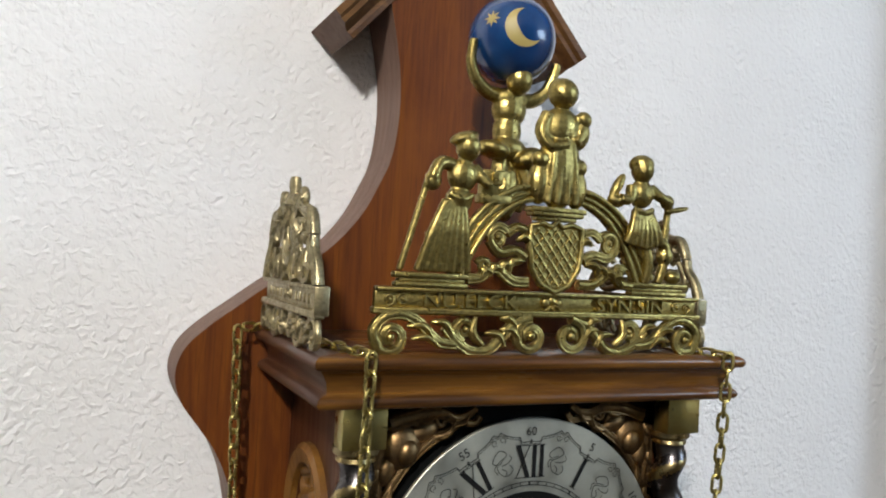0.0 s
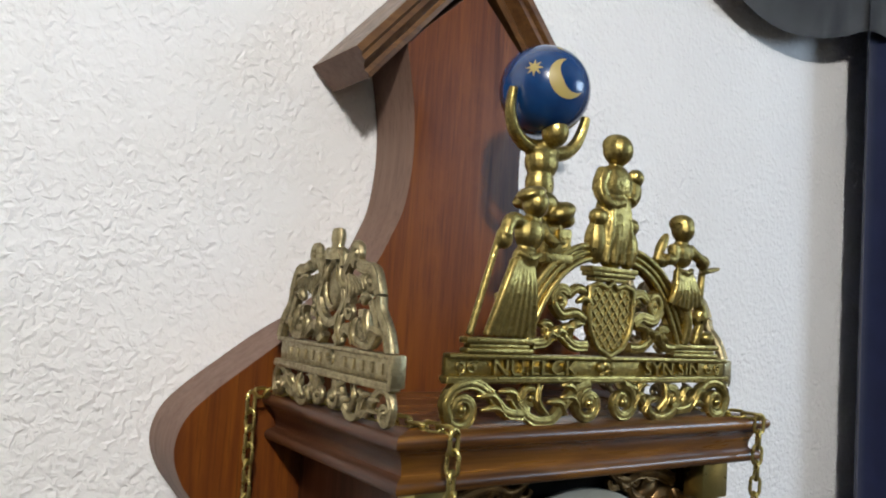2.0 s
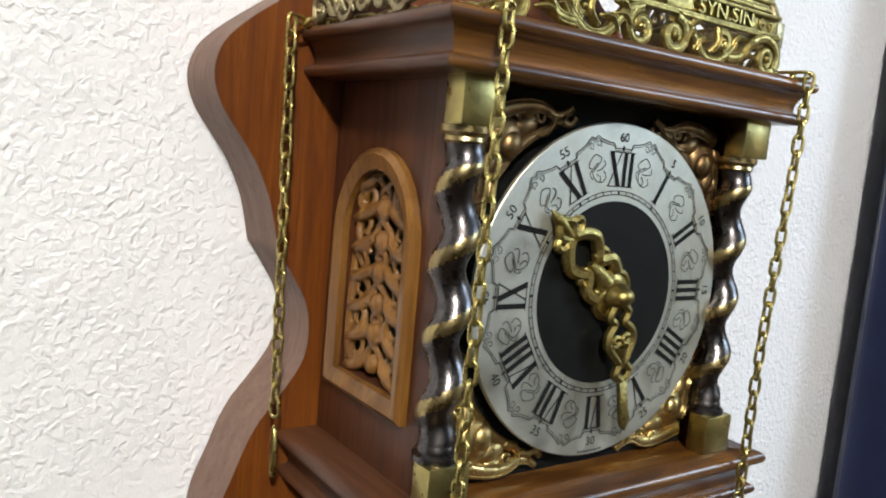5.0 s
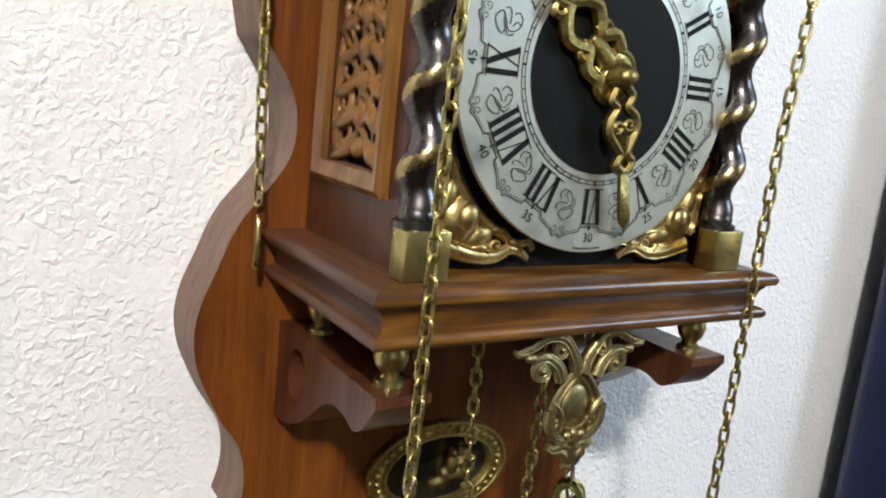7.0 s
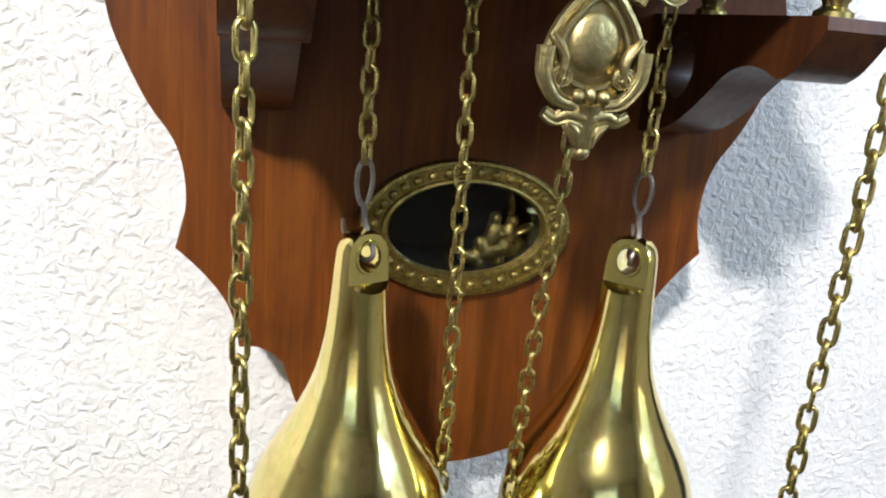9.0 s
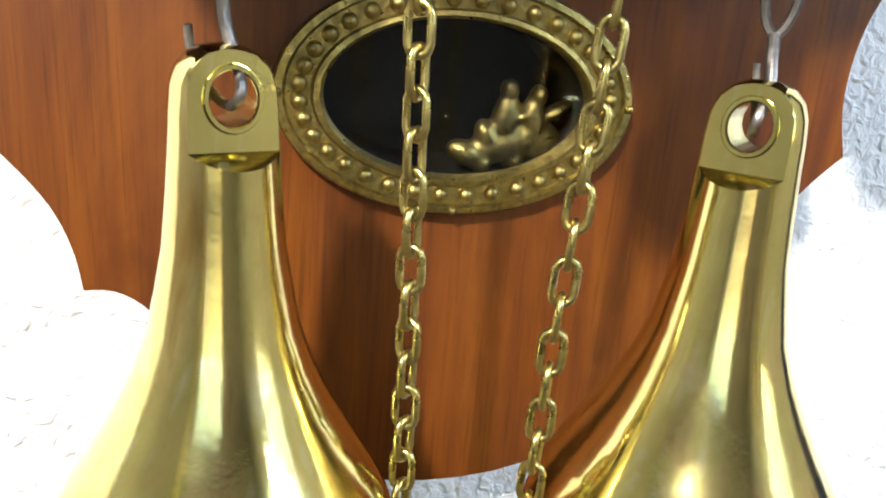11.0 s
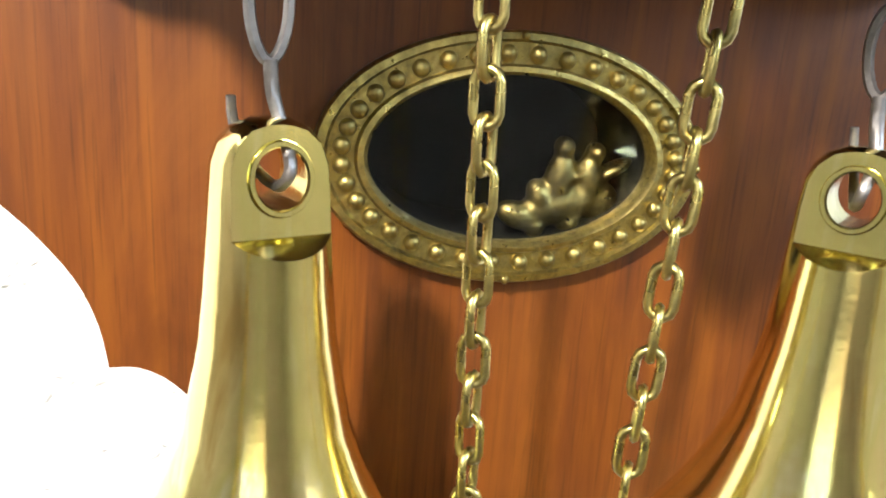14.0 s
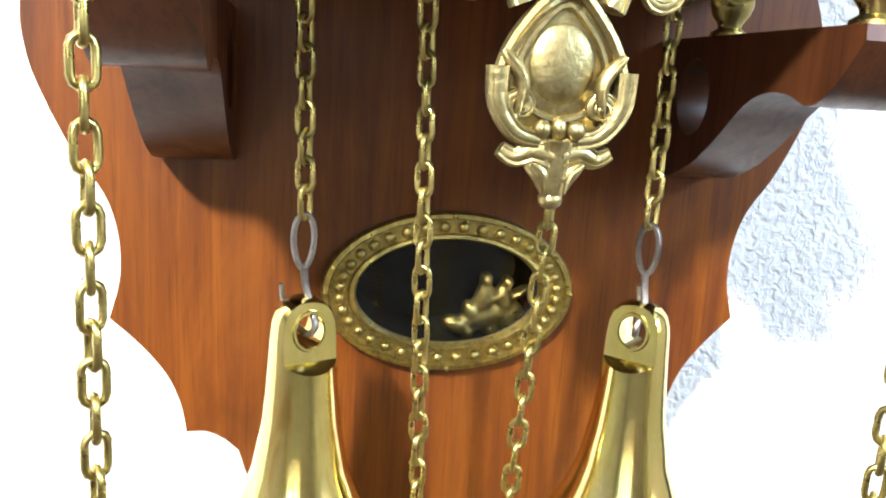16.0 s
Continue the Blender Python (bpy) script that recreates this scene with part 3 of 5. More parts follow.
for k in range(12):
    a = 30 * k
    pts = [dial_xy(r, a + d) for d, r in ((0, 0.0580), (4.5, 0.0580), (5.2, 0.0600), (8, 0.0606), (11, 0.0618), (13.5, 0.0638), (15, 0.0625), (16.5, 0.0638), (19, 0.0618), (22, 0.0606), (24.8, 0.0600), (25.5, 0.0580), (30, 0.0580))]
    line(bm, pts, 0.0004)
    line(bm, [p * 0.985 for p in pts], 0.00025)
    for s in (-1, 1):
        c = dial_xy(0.0605, a + 15 + 1.8 * s)
        line(bm, [Vector((u, v, 0)) for u, v in spiral(c, 0.0016, 0.0005, 0.5 * k, 1.1 * s, 10)], 0.0003)
    stroke(bm, dial_xy(0.0571, a), dial_xy(0.0590, a), 0.0010)
    m = Matrix.Rotation(-radians(a + 15), 4, "Z")
    for sc in ([(-0.0028, 0.0535), (-0.0005, 0.0556), (0.0018, 0.0540), (0.0003, 0.0520), (-0.0020, 0.0500), (-0.0008, 0.0470), (0.0015, 0.0463), (0.0030, 0.0480), (0.0022, 0.0497)],
               [(0.0004, 0.0528), (-0.0015, 0.0515), (-0.0030, 0.0498), (-0.0022, 0.0478)], [(-0.0028, 0.0535), (-0.0032, 0.0520), (-0.0022, 0.0514)],
               [(0.0026, 0.0532), (0.0032, 0.0518), (0.0018, 0.0506), (-0.0004, 0.0502)], [(-0.0006, 0.0492), (0.0008, 0.0480), (0.0005, 0.0466)]):
        line(bm, [m @ Vector((u * 1.4, 0.0505 + (v - 0.0505) * 1.2, 0)) for u, v in bez(sc, 4)], 0.00036)
part("engraved_border", bm, LINE, dial)
bm = bmesh.new()
for r in (0.0398, 0.0413):
    line(bm, [dial_xy(r, d) for d in range(0, 361, 4)], 0.00032)
for k in range(60):
    stroke(bm, dial_xy(0.0397, 6 * k), dial_xy(0.0414, 6 * k), 0.0009 if k % 5 == 0 else 0.0004)
part("minute_track", bm, INK, dial)
bm = bmesh.new()
for i in range(9):
    d = 180 + (i - 4) * 1.35
    stroke(bm, dial_xy(0.0663, d - 0.45), dial_xy(0.0663, d + 0.45), 0.0008)
part("maker_line", bm, LINE, dial)

# ---- hands ----
def hour_hand():
    bm = bmesh.new()
    y = 0.0
    lathe_pts = [(0.0, 0.0), (0.0098, 0.0), (0.0098, 0.0012), (0.0082, 0.0022), (0.0076, 0.0016), (0.0058, 0.0018), (0.0048, 0.003), (0.0, 0.003)]
    lathe(bm, lathe_pts, seg=32)
    for s in (-1, 1):
        tube(bm, [(s * u, v, 0.0014) for u, v in bez([(0.0065, 0.006), (0.0075, 0.012), (0.0035, 0.0165), (0.0058, 0.021), (0.0072, 0.026), (0.004, 0.0315), (0.0008, 0.034)], 6)], 0.0025, 7)
        tube(bm, [(s * u, v, 0.0016) for u, v in spiral((0.0048, 0.0165), 0.0034, 0.0006, 2.2, -1.2 , 14)], taper(15, 0.0017, 0.0012), 6)
        tube(bm, [(s * u, v, 0.0016) for u, v in spiral((0.0042, 0.0365), 0.003, 0.0006, 4.2, 1.0, 12)], taper(13, 0.0017, 0.0011), 6)
        tube(bm, [(s * u, v, 0.0016) for u, v in bez([(0.001, 0.034), (0.0035, 0.0385), (0.001, 0.0425)], 5)], 0.0016, 6)
    tube(bm, [(0, 0.008, 0.0015), (0, 0.014, 0.002), (0, 0.019, 0.0016)], [0.004, 0.0028, 0.0014], 8)
    tube(bm, [(0, 0.032, 0.0014), (0, 0.040, 0.0016), (0, 0.0445, 0.0016), (0, 0.0495, 0.0012)], [0.0014, 0.0018, 0.0022, 0.0002], 8)
    return bm


def minute_hand():
    bm = bmesh.new()
    lathe(bm, [(0.0, 0.0), (0.0050, 0.0), (0.0050, 0.0014), (0.0036, 0.003), (0.0034, 0.0048), (0.0024, 0.0062), (0.0, 0.0066)], seg=24)
    for s in (-1, 1):
        tube(bm, [(s * u, v, 0.001) for u, v in bez([(0.002, 0.004), (0.004, 0.008), (0.0022, 0.0115), (0.0048, 0.0155), (0.0052, 0.0205), (0.0028, 0.0255), (0.0012, 0.029), (0.0030, 0.0325), (0.001, 0.036)], 6)], 0.0017, 6)
        tube(bm, [(s * u, v, 0.0012) for u, v in spiral((0.0022, 0.0185), 0.0024, 0.0005, 1.0, 1.2, 12)], 0.0012, 6)
    tube(bm, [(0, 0.022, 0.0012), (0, 0.030, 0.0012)], [0.0022, 0.0012], 8)
    prism(bm, [(-0.0018, 0.034), (0.0018, 0.034), (0.0016, 0.054), (0.0021, 0.056), (0.0, 0.0590), (-0.0021, 0.056), (-0.0016, 0.054)], "z", 0.0, 0.0016, 0.0004)
    return bm


def stout(bm, k):
    """Widens a clock finger across its length and thickens its relief."""
    for v in bm.verts:
        v.co.x *= k
        v.co.z *= 1.15
    return bm


hh = part("hour_hand", stout(hour_hand(), 1.18), BRASS, clock, "ornate pierced brass hour hand", 50)
hh.matrix_local = pose(0, -0.0012, 0, 90, 0, 0) @ Matrix.Rotation(radians(48.5), 4, "Z")
mh = part("minute_hand", stout(minute_hand(), 1.3), BRASS, clock, "ornate brass minute hand", 50)
mh.matrix_local = pose(0, -0.0048, 0, 90, 0, 0) @ Matrix.Rotation(-radians(167), 4, "Z")


# ---- twisted columns with brass blocks ----
def twisted(bm, z0, z1, pitch, hand):
    n = int((z1 - z0) / 0.0009)
    seg = 24
    rings = []
    for i in range(n + 1):
        z = z0 + (z1 - z0) * i / n
        ease = min(1.0, min(z - z0, z1 - z) / 0.008)
        a = hand * 2 * math.pi * (z - z0) / pitch
        ring = []
        for k in range(seg):
            th = 2 * math.pi * k / seg
            ring.append(bm.verts.new((0.0020 * ease * math.cos(a) + 0.0068 * math.cos(th), 0.0020 * ease * math.sin(a) + 0.0068 * math.sin(th), z)))
        rings.append(ring)
    for a, b in zip(rings, rings[1:]):
        for k in range(seg):
            f = bm.faces.new((a[k], a[(k + 1) % seg], b[(k + 1) % seg], b[k]))
            c = f.calc_center_median()
            f.material_index = 1 if math.hypot(c.x, c.y) > 0.0082 else 0
    bm.faces.new(rings[0])
    bm.faces.new(rings[-1])
    return bm


def column(x, hand):
    col = part("twisted_column", twisted(bmesh.new(), -0.0520, 0.0540, 0.0262, hand), [BRONZE, BRONZE_WORN], clock, "twisted dark bronze column", 60)
    col.location = (x, 0.001, 0)
    part("column_base", lathe(bmesh.new(), [(0.0088, -0.0580), (0.0088, -0.0560), (0.0070, -0.0550), (0.0072, -0.0535), (0.0064, -0.0518), (0.0058, -0.0505)], seg=28), BRONZE, col, "", 40)
    part("column_head", lathe(bmesh.new(), [(0.0058, 0.0525), (0.0064, 0.0535), (0.0078, 0.0545), (0.0074, 0.0560), (0.0090, 0.0575), (0.0090, 0.0598)], seg=28), BRONZE_WORN, col, "", 40)
    for z0, z1 in ((-0.0752, -0.0580), (0.0598, 0.0766)):
        part("brass_block", boxed(-0.0088, 0.0088, -0.0095, 0.0008, z0, z1, bevel=0.0006, seg=2), BLOCK, col, "square brushed brass block", 40)


column(-0.0770, 1)
column(0.0745, 1)

# ---- brackets and feet under the case ----
BRACKET = [(0.0885, -0.1165), (-0.0050, -0.1165), (-0.0055, -0.1200), (0.0000, -0.1270), (0.0050, -0.1320), (0.0110, -0.1345), (0.0190, -0.1320), (0.0280, -0.1318), (0.0370, -0.1350), (0.0470, -0.1430),
           (0.0550, -0.1490), (0.0640, -0.1545), (0.0760, -0.1590), (0.0885, -0.1605)]
for sg in (-1, 1):
    x0, x1 = sorted((sg * 0.0675, sg * 0.0895))
    bm = bmesh.new()
    loops = []
    hole = [(0.0660 + 0.0095 * math.cos(a), -0.1340 + 0.0115 * math.sin(a)) for a in [2 * math.pi * k / 24 for k in range(24)]]
    edges = []
    for loop in (BRACKET[:4] + bez(BRACKET[3:], 4)[1:], hole):
        vs = [bm.verts.new((x0, u, v)) for u, v in loop]
        edges += [bm.edges.new((vs[i], vs[(i + 1) % len(vs)])) for i in range(len(vs))]
    bmesh.ops.triangle_fill(bm, edges=edges, use_beauty=True)
    r = bmesh.ops.extrude_face_region(bm, geom=list(bm.faces))
    for v in r["geom"]:
        if isinstance(v, bmesh.types.BMVert):
            v.co.x = x1
    part("bracket", bm, CASE, clock, "scrolled wooden bracket with round hole", 30)
    for y in (0.007, 0.069):
        ft = part("vase_foot", lathe(bmesh.new(), [(0.0066, -0.0966), (0.0066, -0.0982), (0.0040, -0.0992), (0.0048, -0.1010), (0.0062, -0.1035), (0.0064, -0.1065), (0.0054, -0.1095), (0.0036, -0.1120), (0.0034, -0.1132), (0.0054, -0.1146), (0.0056, -0.1168)], seg=28), BLOCK, clock, "turned brass vase-shaped foot", 40)
        ft.location = (sg * 0.0785, y, 0)


# ---- cast scrollwork: helpers in a plane (u along, v up) ----
class Plane:
    """Lays (u, v, depth) points on an upright plane that faces the room (axis y) or a flank (axis x)."""

    def __init__(self, axis, at, out):
        self.axis, self.at, self.out = axis, at, out

    def __call__(self, u, v, d=0.0):
        return (u, self.at + self.out * d, v) if self.axis == "y" else (self.at + self.out * d, u, v)


def strand(bm, P, pts, radii, d, ridge=True):
    """A flat cast ribbon along (u, v) points with a raised rim on both sides."""
    n = len(pts)
    tube(bm, [P(u, v, d - 0.0004) for u, v in pts], [1.12 * r for r in radii], 8)
    if not ridge:
        return
    for s in (-1, 1):
        line = []
        for i, (u, v) in enumerate(pts):
            a, b = pts[max(i - 1, 0)], pts[min(i + 1, n - 1)]
            t = Vector((b[0] - a[0], b[1] - a[1])).normalized()
            line.append(P(u - s * t.y * radii[i] * 0.72, v + s * t.x * radii[i] * 0.72, d + 0.55 * radii[i]))
        tube(bm, line, [r * 0.28 for r in radii], 5)


def vine(bm, P, pts, r, d=0.002, seg=7, end=None, flat=1.0, n=6):
    p = bez(pts, n)
    strand(bm, P, p, taper(len(p), r, end if end is not None else r), d)


def volute(bm, P, c, r, a0, turns, w, d=0.002, knob=True):
    sp = spiral(c, r, r * 0.25, a0, turns, 26)
    strand(bm, P, sp, taper(27, w, w * 0.6), d, w > 0.0012)
    if knob:
        q = r * 0.28
        blob(bm, P(c[0], c[1], d + 0.0006), (q, q, q), (0, 0, 0), 10, 7)


def leaf(bm, P, a, b, bulge, w, d=0.002):
    mid = ((a[0] + b[0]) / 2 - (b[1] - a[1]) * bulge, (a[1] + b[1]) / 2 + (b[0] - a[0]) * bulge)
    p = bez([a, mid, b], 6)
    n = len(p)
    radii = [w * (0.3 + 0.7 * math.sin(math.pi * (0.15 + 0.83 * k / (n - 1)))) for k in range(n)]
    tube(bm, [P(u, v, d + 0.0006 * math.sin(math.pi * k / n)) for k, (u, v) in enumerate(p)], radii, 7)
    tube(bm, [P(u, v, d + 0.0006 + 0.9 * w) for u, v in p], [r * 0.25 for r in radii], 5)


def rod(bm, P, u0, u1, v0, v1, d0, d1, bevel=0.0006):
    a, b = P(u0, v0, d0), P(u1, v1, d1)
    lo, hi = [min(i, j) for i, j in zip(a, b)], [max(i, j) for i, j in zip(a, b)]
    box(bm, lo[0], hi[0], lo[1], hi[1], lo[2], hi[2], bevel, 2)


def scroll_frieze(P, cu, half, z0, h):
    """The open running scroll at the foot of a crest, mirrored about its middle."""
    bm = bmesh.new()
    w = 0.95 if half > 0.06 else 0.62
    for s in (-1, 1):
        def M(u, v, d=0.0, s=s):
            return P(cu + s * u, z0 + v, d)
        k = half / 0.0765
        hk = h / 0.0165
        r = 0.0074 * min(k, 1.0) * hk ** 0.5
        volute(bm, M, (0.0095 * k, 0.0076 * hk), r, math.pi * 0.5, -1.35, 0.0023 * w)
        vine(bm, M, [(0.0095 * k, 0.0148 * hk), (0.017 * k, 0.0125 * hk), (0.0225 * k, 0.0070 * hk), (0.028 * k, 0.0020 * hk), (0.036 * k, 0.0016 * hk), (0.0425 * k, 0.0055 * hk), (0.047 * k, 0.0105 * hk)], 0.0022 * w, end=0.0019 * w)
        volute(bm, M, (0.0385 * k, 0.0100 * hk), 0.0050 * min(k, 1.1), -math.pi * 0.45, 1.2, 0.0018 * w)
        leaf(bm, M, (0.0150 * k, 0.0060 * hk), (0.0235 * k, 0.0100 * hk), 0.25, 0.0019 * w)
        leaf(bm, M, (0.0215 * k, 0.0035 * hk), (0.0300 * k, 0.0085 * hk), 0.25, 0.0019 * w)
        leaf(bm, M, (0.0440 * k, 0.0075 * hk), (0.0530 * k, 0.0125 * hk), 0.25, 0.0018 * w)
        leaf(bm, M, (0.017 * k, 0.0118 * hk), (0.0235 * k, 0.0145 * hk), 0.2, 0.0020 * w)
        leaf(bm, M, (0.031 * k, 0.0040 * hk), (0.0345 * k, 0.0150 * hk), -0.25, 0.0021 * w)
        vine(bm, M, [(0.042 * k, 0.0040 * hk), (0.050 * k, 0.0052 * hk), (0.057 * k, 0.0115 * hk), (0.064 * k, 0.0152 * hk), (0.0715 * k, 0.0142 * hk), (0.0755 * k, 0.0090 * hk), (0.0735 * k, 0.0032 * hk)], 0.0021 * w, end=0.0022 * w)
        volute(bm, M, (0.0690 * k, 0.0066 * hk), 0.0064 * min(k, 1.1), -0.2, -1.3, 0.0020 * w)
        leaf(bm, M, (0.052 * k, 0.0060 * hk), (0.0625 * k, 0.0108 * hk), 0.25, 0.0020 * w)
        leaf(bm, M, (0.049 * k, 0.0030 * hk), (0.0605 * k, 0.0060 * hk), 0.2, 0.0017 * w)
    rod(bm, P, cu - half, cu + half, z0 + h - 0.0012, z0 + h + 0.0006, -0.0005, 0.0035)
    return bm


# ---- corner spandrels ----
def spandrel(sx, sz, mat):
    """Cast corner ornament: a plain boss among curled leaves that follow the dial's edge."""
    bm = bmesh.new()

    def P(u, v, d=0.0):
        return (sx * u, 0.0085 - d, sz * v)

    def Q(u, v, d=0.0):
        return P(v, u, d)

    blob(bm, P(0.0560, 0.0565, 0.001), (0.0088, 0.0050, 0.0094), (0, 0, 0), 16, 12)
    blob(bm, P(0.0545, 0.0550, 0.0045), (0.0046, 0.0034, 0.0054), (0, 20, 0), 14, 10)
    blob(bm, P(0.0620, 0.0480, 0.001), (0.0040, 0.0036, 0.0070), (0, 15, 0), 12, 8)
    blob(bm, P(0.0470, 0.0625, 0.001), (0.0075, 0.0036, 0.0044), (0, -20, 0), 12, 8)
    vine(bm, P, [(0.0620, 0.0660), (0.0500, 0.0695), (0.0400, 0.0700), (0.0330, 0.0675), (0.0270, 0.0690), (0.0235, 0.0715)], 0.0034, 0.002, end=0.0012)
    vine(bm, P, [(0.0655, 0.0610), (0.0665, 0.0480), (0.0655, 0.0380), (0.0660, 0.0300), (0.0640, 0.0230)], 0.0030, 0.001, end=0.0012)
    for k in range(9):
        a = 2 * math.pi * k / 9
        blob(bm, P(0.0560 + 0.0056 * math.cos(a), 0.0570 + 0.0060 * math.sin(a), 0.002), (0.0022, 0.0022, 0.0022), (0, 0, 0), 8, 6)
    for M in (P, Q):
        volute(bm, M, (0.0470, 0.0635), 0.0048, 0.4, 1.3, 0.0015, 0.002)
        volute(bm, M, (0.0385, 0.0665), 0.0032, 2.4, -1.2, 0.0012, 0.002)
        vine(bm, M, [(0.0520, 0.0520), (0.0440, 0.0580), (0.0360, 0.0625), (0.0300, 0.0655), (0.0240, 0.0650), (0.0215, 0.0680)], 0.0020, 0.002, end=0.0012)
        leaf(bm, M, (0.0500, 0.0670), (0.0420, 0.0700), 0.2, 0.0017)
        leaf(bm, M, (0.0620, 0.0640), (0.0560, 0.0695), 0.2, 0.0020)
        leaf(bm, M, (0.0430, 0.0600), (0.0330, 0.0680), 0.25, 0.0019)
        leaf(bm, M, (0.0340, 0.0650), (0.0270, 0.0700), 0.25, 0.0016)
    part("corner_ornament", bm, mat, clock, "cast brass corner ornament", 60)


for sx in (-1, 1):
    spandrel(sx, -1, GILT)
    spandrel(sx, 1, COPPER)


# ---- front crest ----
FRONT = Plane("y", -0.0065, -1)
CX = 0.0012
crest = thing("brass_crest", "antique cast brass crest with shield, scrolls and figures", "ornament", at=(0, 0, -0.0010))
part("scroll_frieze", scroll_frieze(FRONT, CX, 0.0765, 0.0965, 0.0165), BRASS, crest, "open scrolling foot of the crest", 60)
for nm, u, z0, z1, d, bv in (("motto_band", 0.0755, 0.1142, 0.1208, 0.0012, 0.0006), ("band_rail", 0.0765, 0.1126, 0.1145, 0.0036, 0.0008), ("band_rail", 0.0755, 0.1203, 0.1222, 0.0036, 0.0008)):
    bm = bmesh.new()
    rod(bm, FRONT, CX - u, CX + u, z0, z1, -0.0015, d, bv)
    part(nm, bm, BRASS, crest, "band with raised letters" if nm == "motto_band" else "", 40)
for txt, u in (("NU.ELCK", -0.0365), ("SYN.SIN", 0.0390)):
    part("raised_lettering", lettering(txt, 0.0090, 0.0014, Matrix.Translation((CX + u, -0.0082, 0.1173)) @ Matrix.Rotation(math.pi / 2, 4, "X") @ Matrix.Diagonal((1.12, 0.9, 1, 1))), BRASS, crest)
for s in (-1, 1):
    bm = bmesh.new()
    for j in (0, 1):
        volute(bm, FRONT, (CX + s * (0.0645 + 0.0055 * j), 0.1173), 0.0024, 1.5 + 3.1 * j, 1.2, 0.0007, 0.0016)
    part("band_curl", bm, BRASS, crest, "", 60)
bm = bmesh.new()
for j in (-1, 0, 1):
    blob(bm, FRONT(CX + 0.0028 * j, 0.1178 + 0.0008 * (j == 0), 0.0016), (0.0022, 0.0016, 0.0022), (0, 0, 0), 10, 7)
    leaf(bm, FRONT, (CX + 0.001 * j, 0.1165), (CX + 0.0035 * j, 0.1148), 0.2, 0.0009, 0.0016)
part("band_rosette", bm, BRASS, crest, "", 60)
for s in (-1, 1):
    # stepped sill and the swept half-arch above it
    bm = bmesh.new()
    for u0, u1, z0, z1, d in ((0.0385, 0.0685, 0.1222, 0.1242, 0.0034), (0.0395, 0.0670, 0.1240, 0.1258, 0.0026), (0.0385, 0.0690, 0.1257, 0.1280, 0.0036)):
        a, b = sorted((CX + s * u0, CX + s * u1))
        rod(bm, FRONT, a, b, z0, z1, -0.0015, d, 0.0007)
    part("crest_sill", bm, BRASS, crest, "", 40)
    bm = bmesh.new()
    curve = bez([(0.0415, 0.1265), (0.0375, 0.1355), (0.0320, 0.1450), (0.0250, 0.1530), (0.0170, 0.1580), (0.0110, 0.1598)], 8)
    n = len(curve)

    def offset(o):
        out = []
        for i, (u, v) in enumerate(curve):
            a, b = curve[max(i - 1, 0)], curve[min(i + 1, n - 1)]
            t = Vector((b[0] - a[0], b[1] - a[1])).normalized()
            k = o * (1 - 0.35 * i / n)
            out.append((CX + s * (u + t.y * k), v - t.x * k))
        return out

    prism(bm, offset(0.0) + offset(0.0085)[::-1], "y", -0.0085, -0.0045, 0.0004)
    for off, r in ((0.0004, 0.0013), (0.0042, 0.0009), (0.0081, 0.0013)):
        tube(bm, [(u, -0.0088, v) for u, v in offset(off)], r, 8)
    part("crest_arch", bm, BRASS, crest, "", 60)
    bm = bmesh.new()

    def M(u, v, d=0.0, s=s):
        return FRONT(CX + s * u, v, d)

    volute(bm, M, (0.0265, 0.1435), 0.0045, 2.6, -1.3, 0.0019)
    vine(bm, M, [(0.0225, 0.1450), (0.0180, 0.1480), (0.0135, 0.1470)], 0.0017)
    vine(bm, M, [(0.0300, 0.1420), (0.0255, 0.1375), (0.0185, 0.1385), (0.0135, 0.1360)], 0.0020)
    for k in range(4):
        leaf(bm, M, (0.0150 + 0.0045 * k, 0.1345 - 0.0017 * k), (0.0210 + 0.0042 * k, 0.1285 - 0.0004 * k), 0.35, 0.0020)
    vine(bm, M, [(0.0120, 0.1260), (0.0190, 0.1262), (0.0270, 0.1310), (0.0335, 0.1270), (0.0390, 0.1262)], 0.0020)
    volute(bm, M, (0.0320, 0.1315), 0.0030, 0.4, 1.2, 0.0014)
    leaf(bm, M, (0.0115, 0.1420), (0.0180, 0.1425), 0.3, 0.0019)
    part("arch_scrollwork", bm, BRASS, crest, "", 60)

bm = bmesh.new()
shield = [(-0.0120, 0.1490), (-0.0070, 0.1505), (-0.0025, 0.1490), (0.0, 0.1515), (0.0025, 0.1490), (0.0070, 0.1505), (0.0120, 0.1490), (0.0122, 0.1400), (0.0110, 0.1320), (0.0070, 0.1255), (0.0, 0.1222), (-0.0070, 0.1255), (-0.0110, 0.1320), (-0.0122, 0.1400)]
sh = [(CX + u, v) for u, v in shield]
prism(bm, sh, "y", -0.0095, -0.0060, 0.0004)
part("shield", bm, BRASS, crest, "brass shield with a raised lattice", 40)
bm = bmesh.new()
tube(bm, [(u, -0.0096, v) for u, v in sh], 0.0013, 7, closed=True)
part("shield_rim", bm, BRASS, crest, "", 60)
bm = bmesh.new()
for k in range(-5, 6):
    for s in (-1, 1):
        pts = []
        for j in range(41):
            v = 0.1245 + 0.0255 * j / 40
            u = s * (v - 0.1372) * 0.80 + k * 0.0040
            lim = 0.0108 if v > 0.138 else 0.0108 * math.sqrt(max(0, 1 - ((0.138 - v) / 0.0150) ** 2))
            if abs(u) < lim and v < 0.1485:
                pts.append((CX + u, -0.0097, v))
        if len(pts) > 3:
            tube(bm, [pts[0], pts[-1]], 0.0005, 5)
part("shield_lattice", bm, BRASS, crest, "", 60)
bm = bmesh.new()
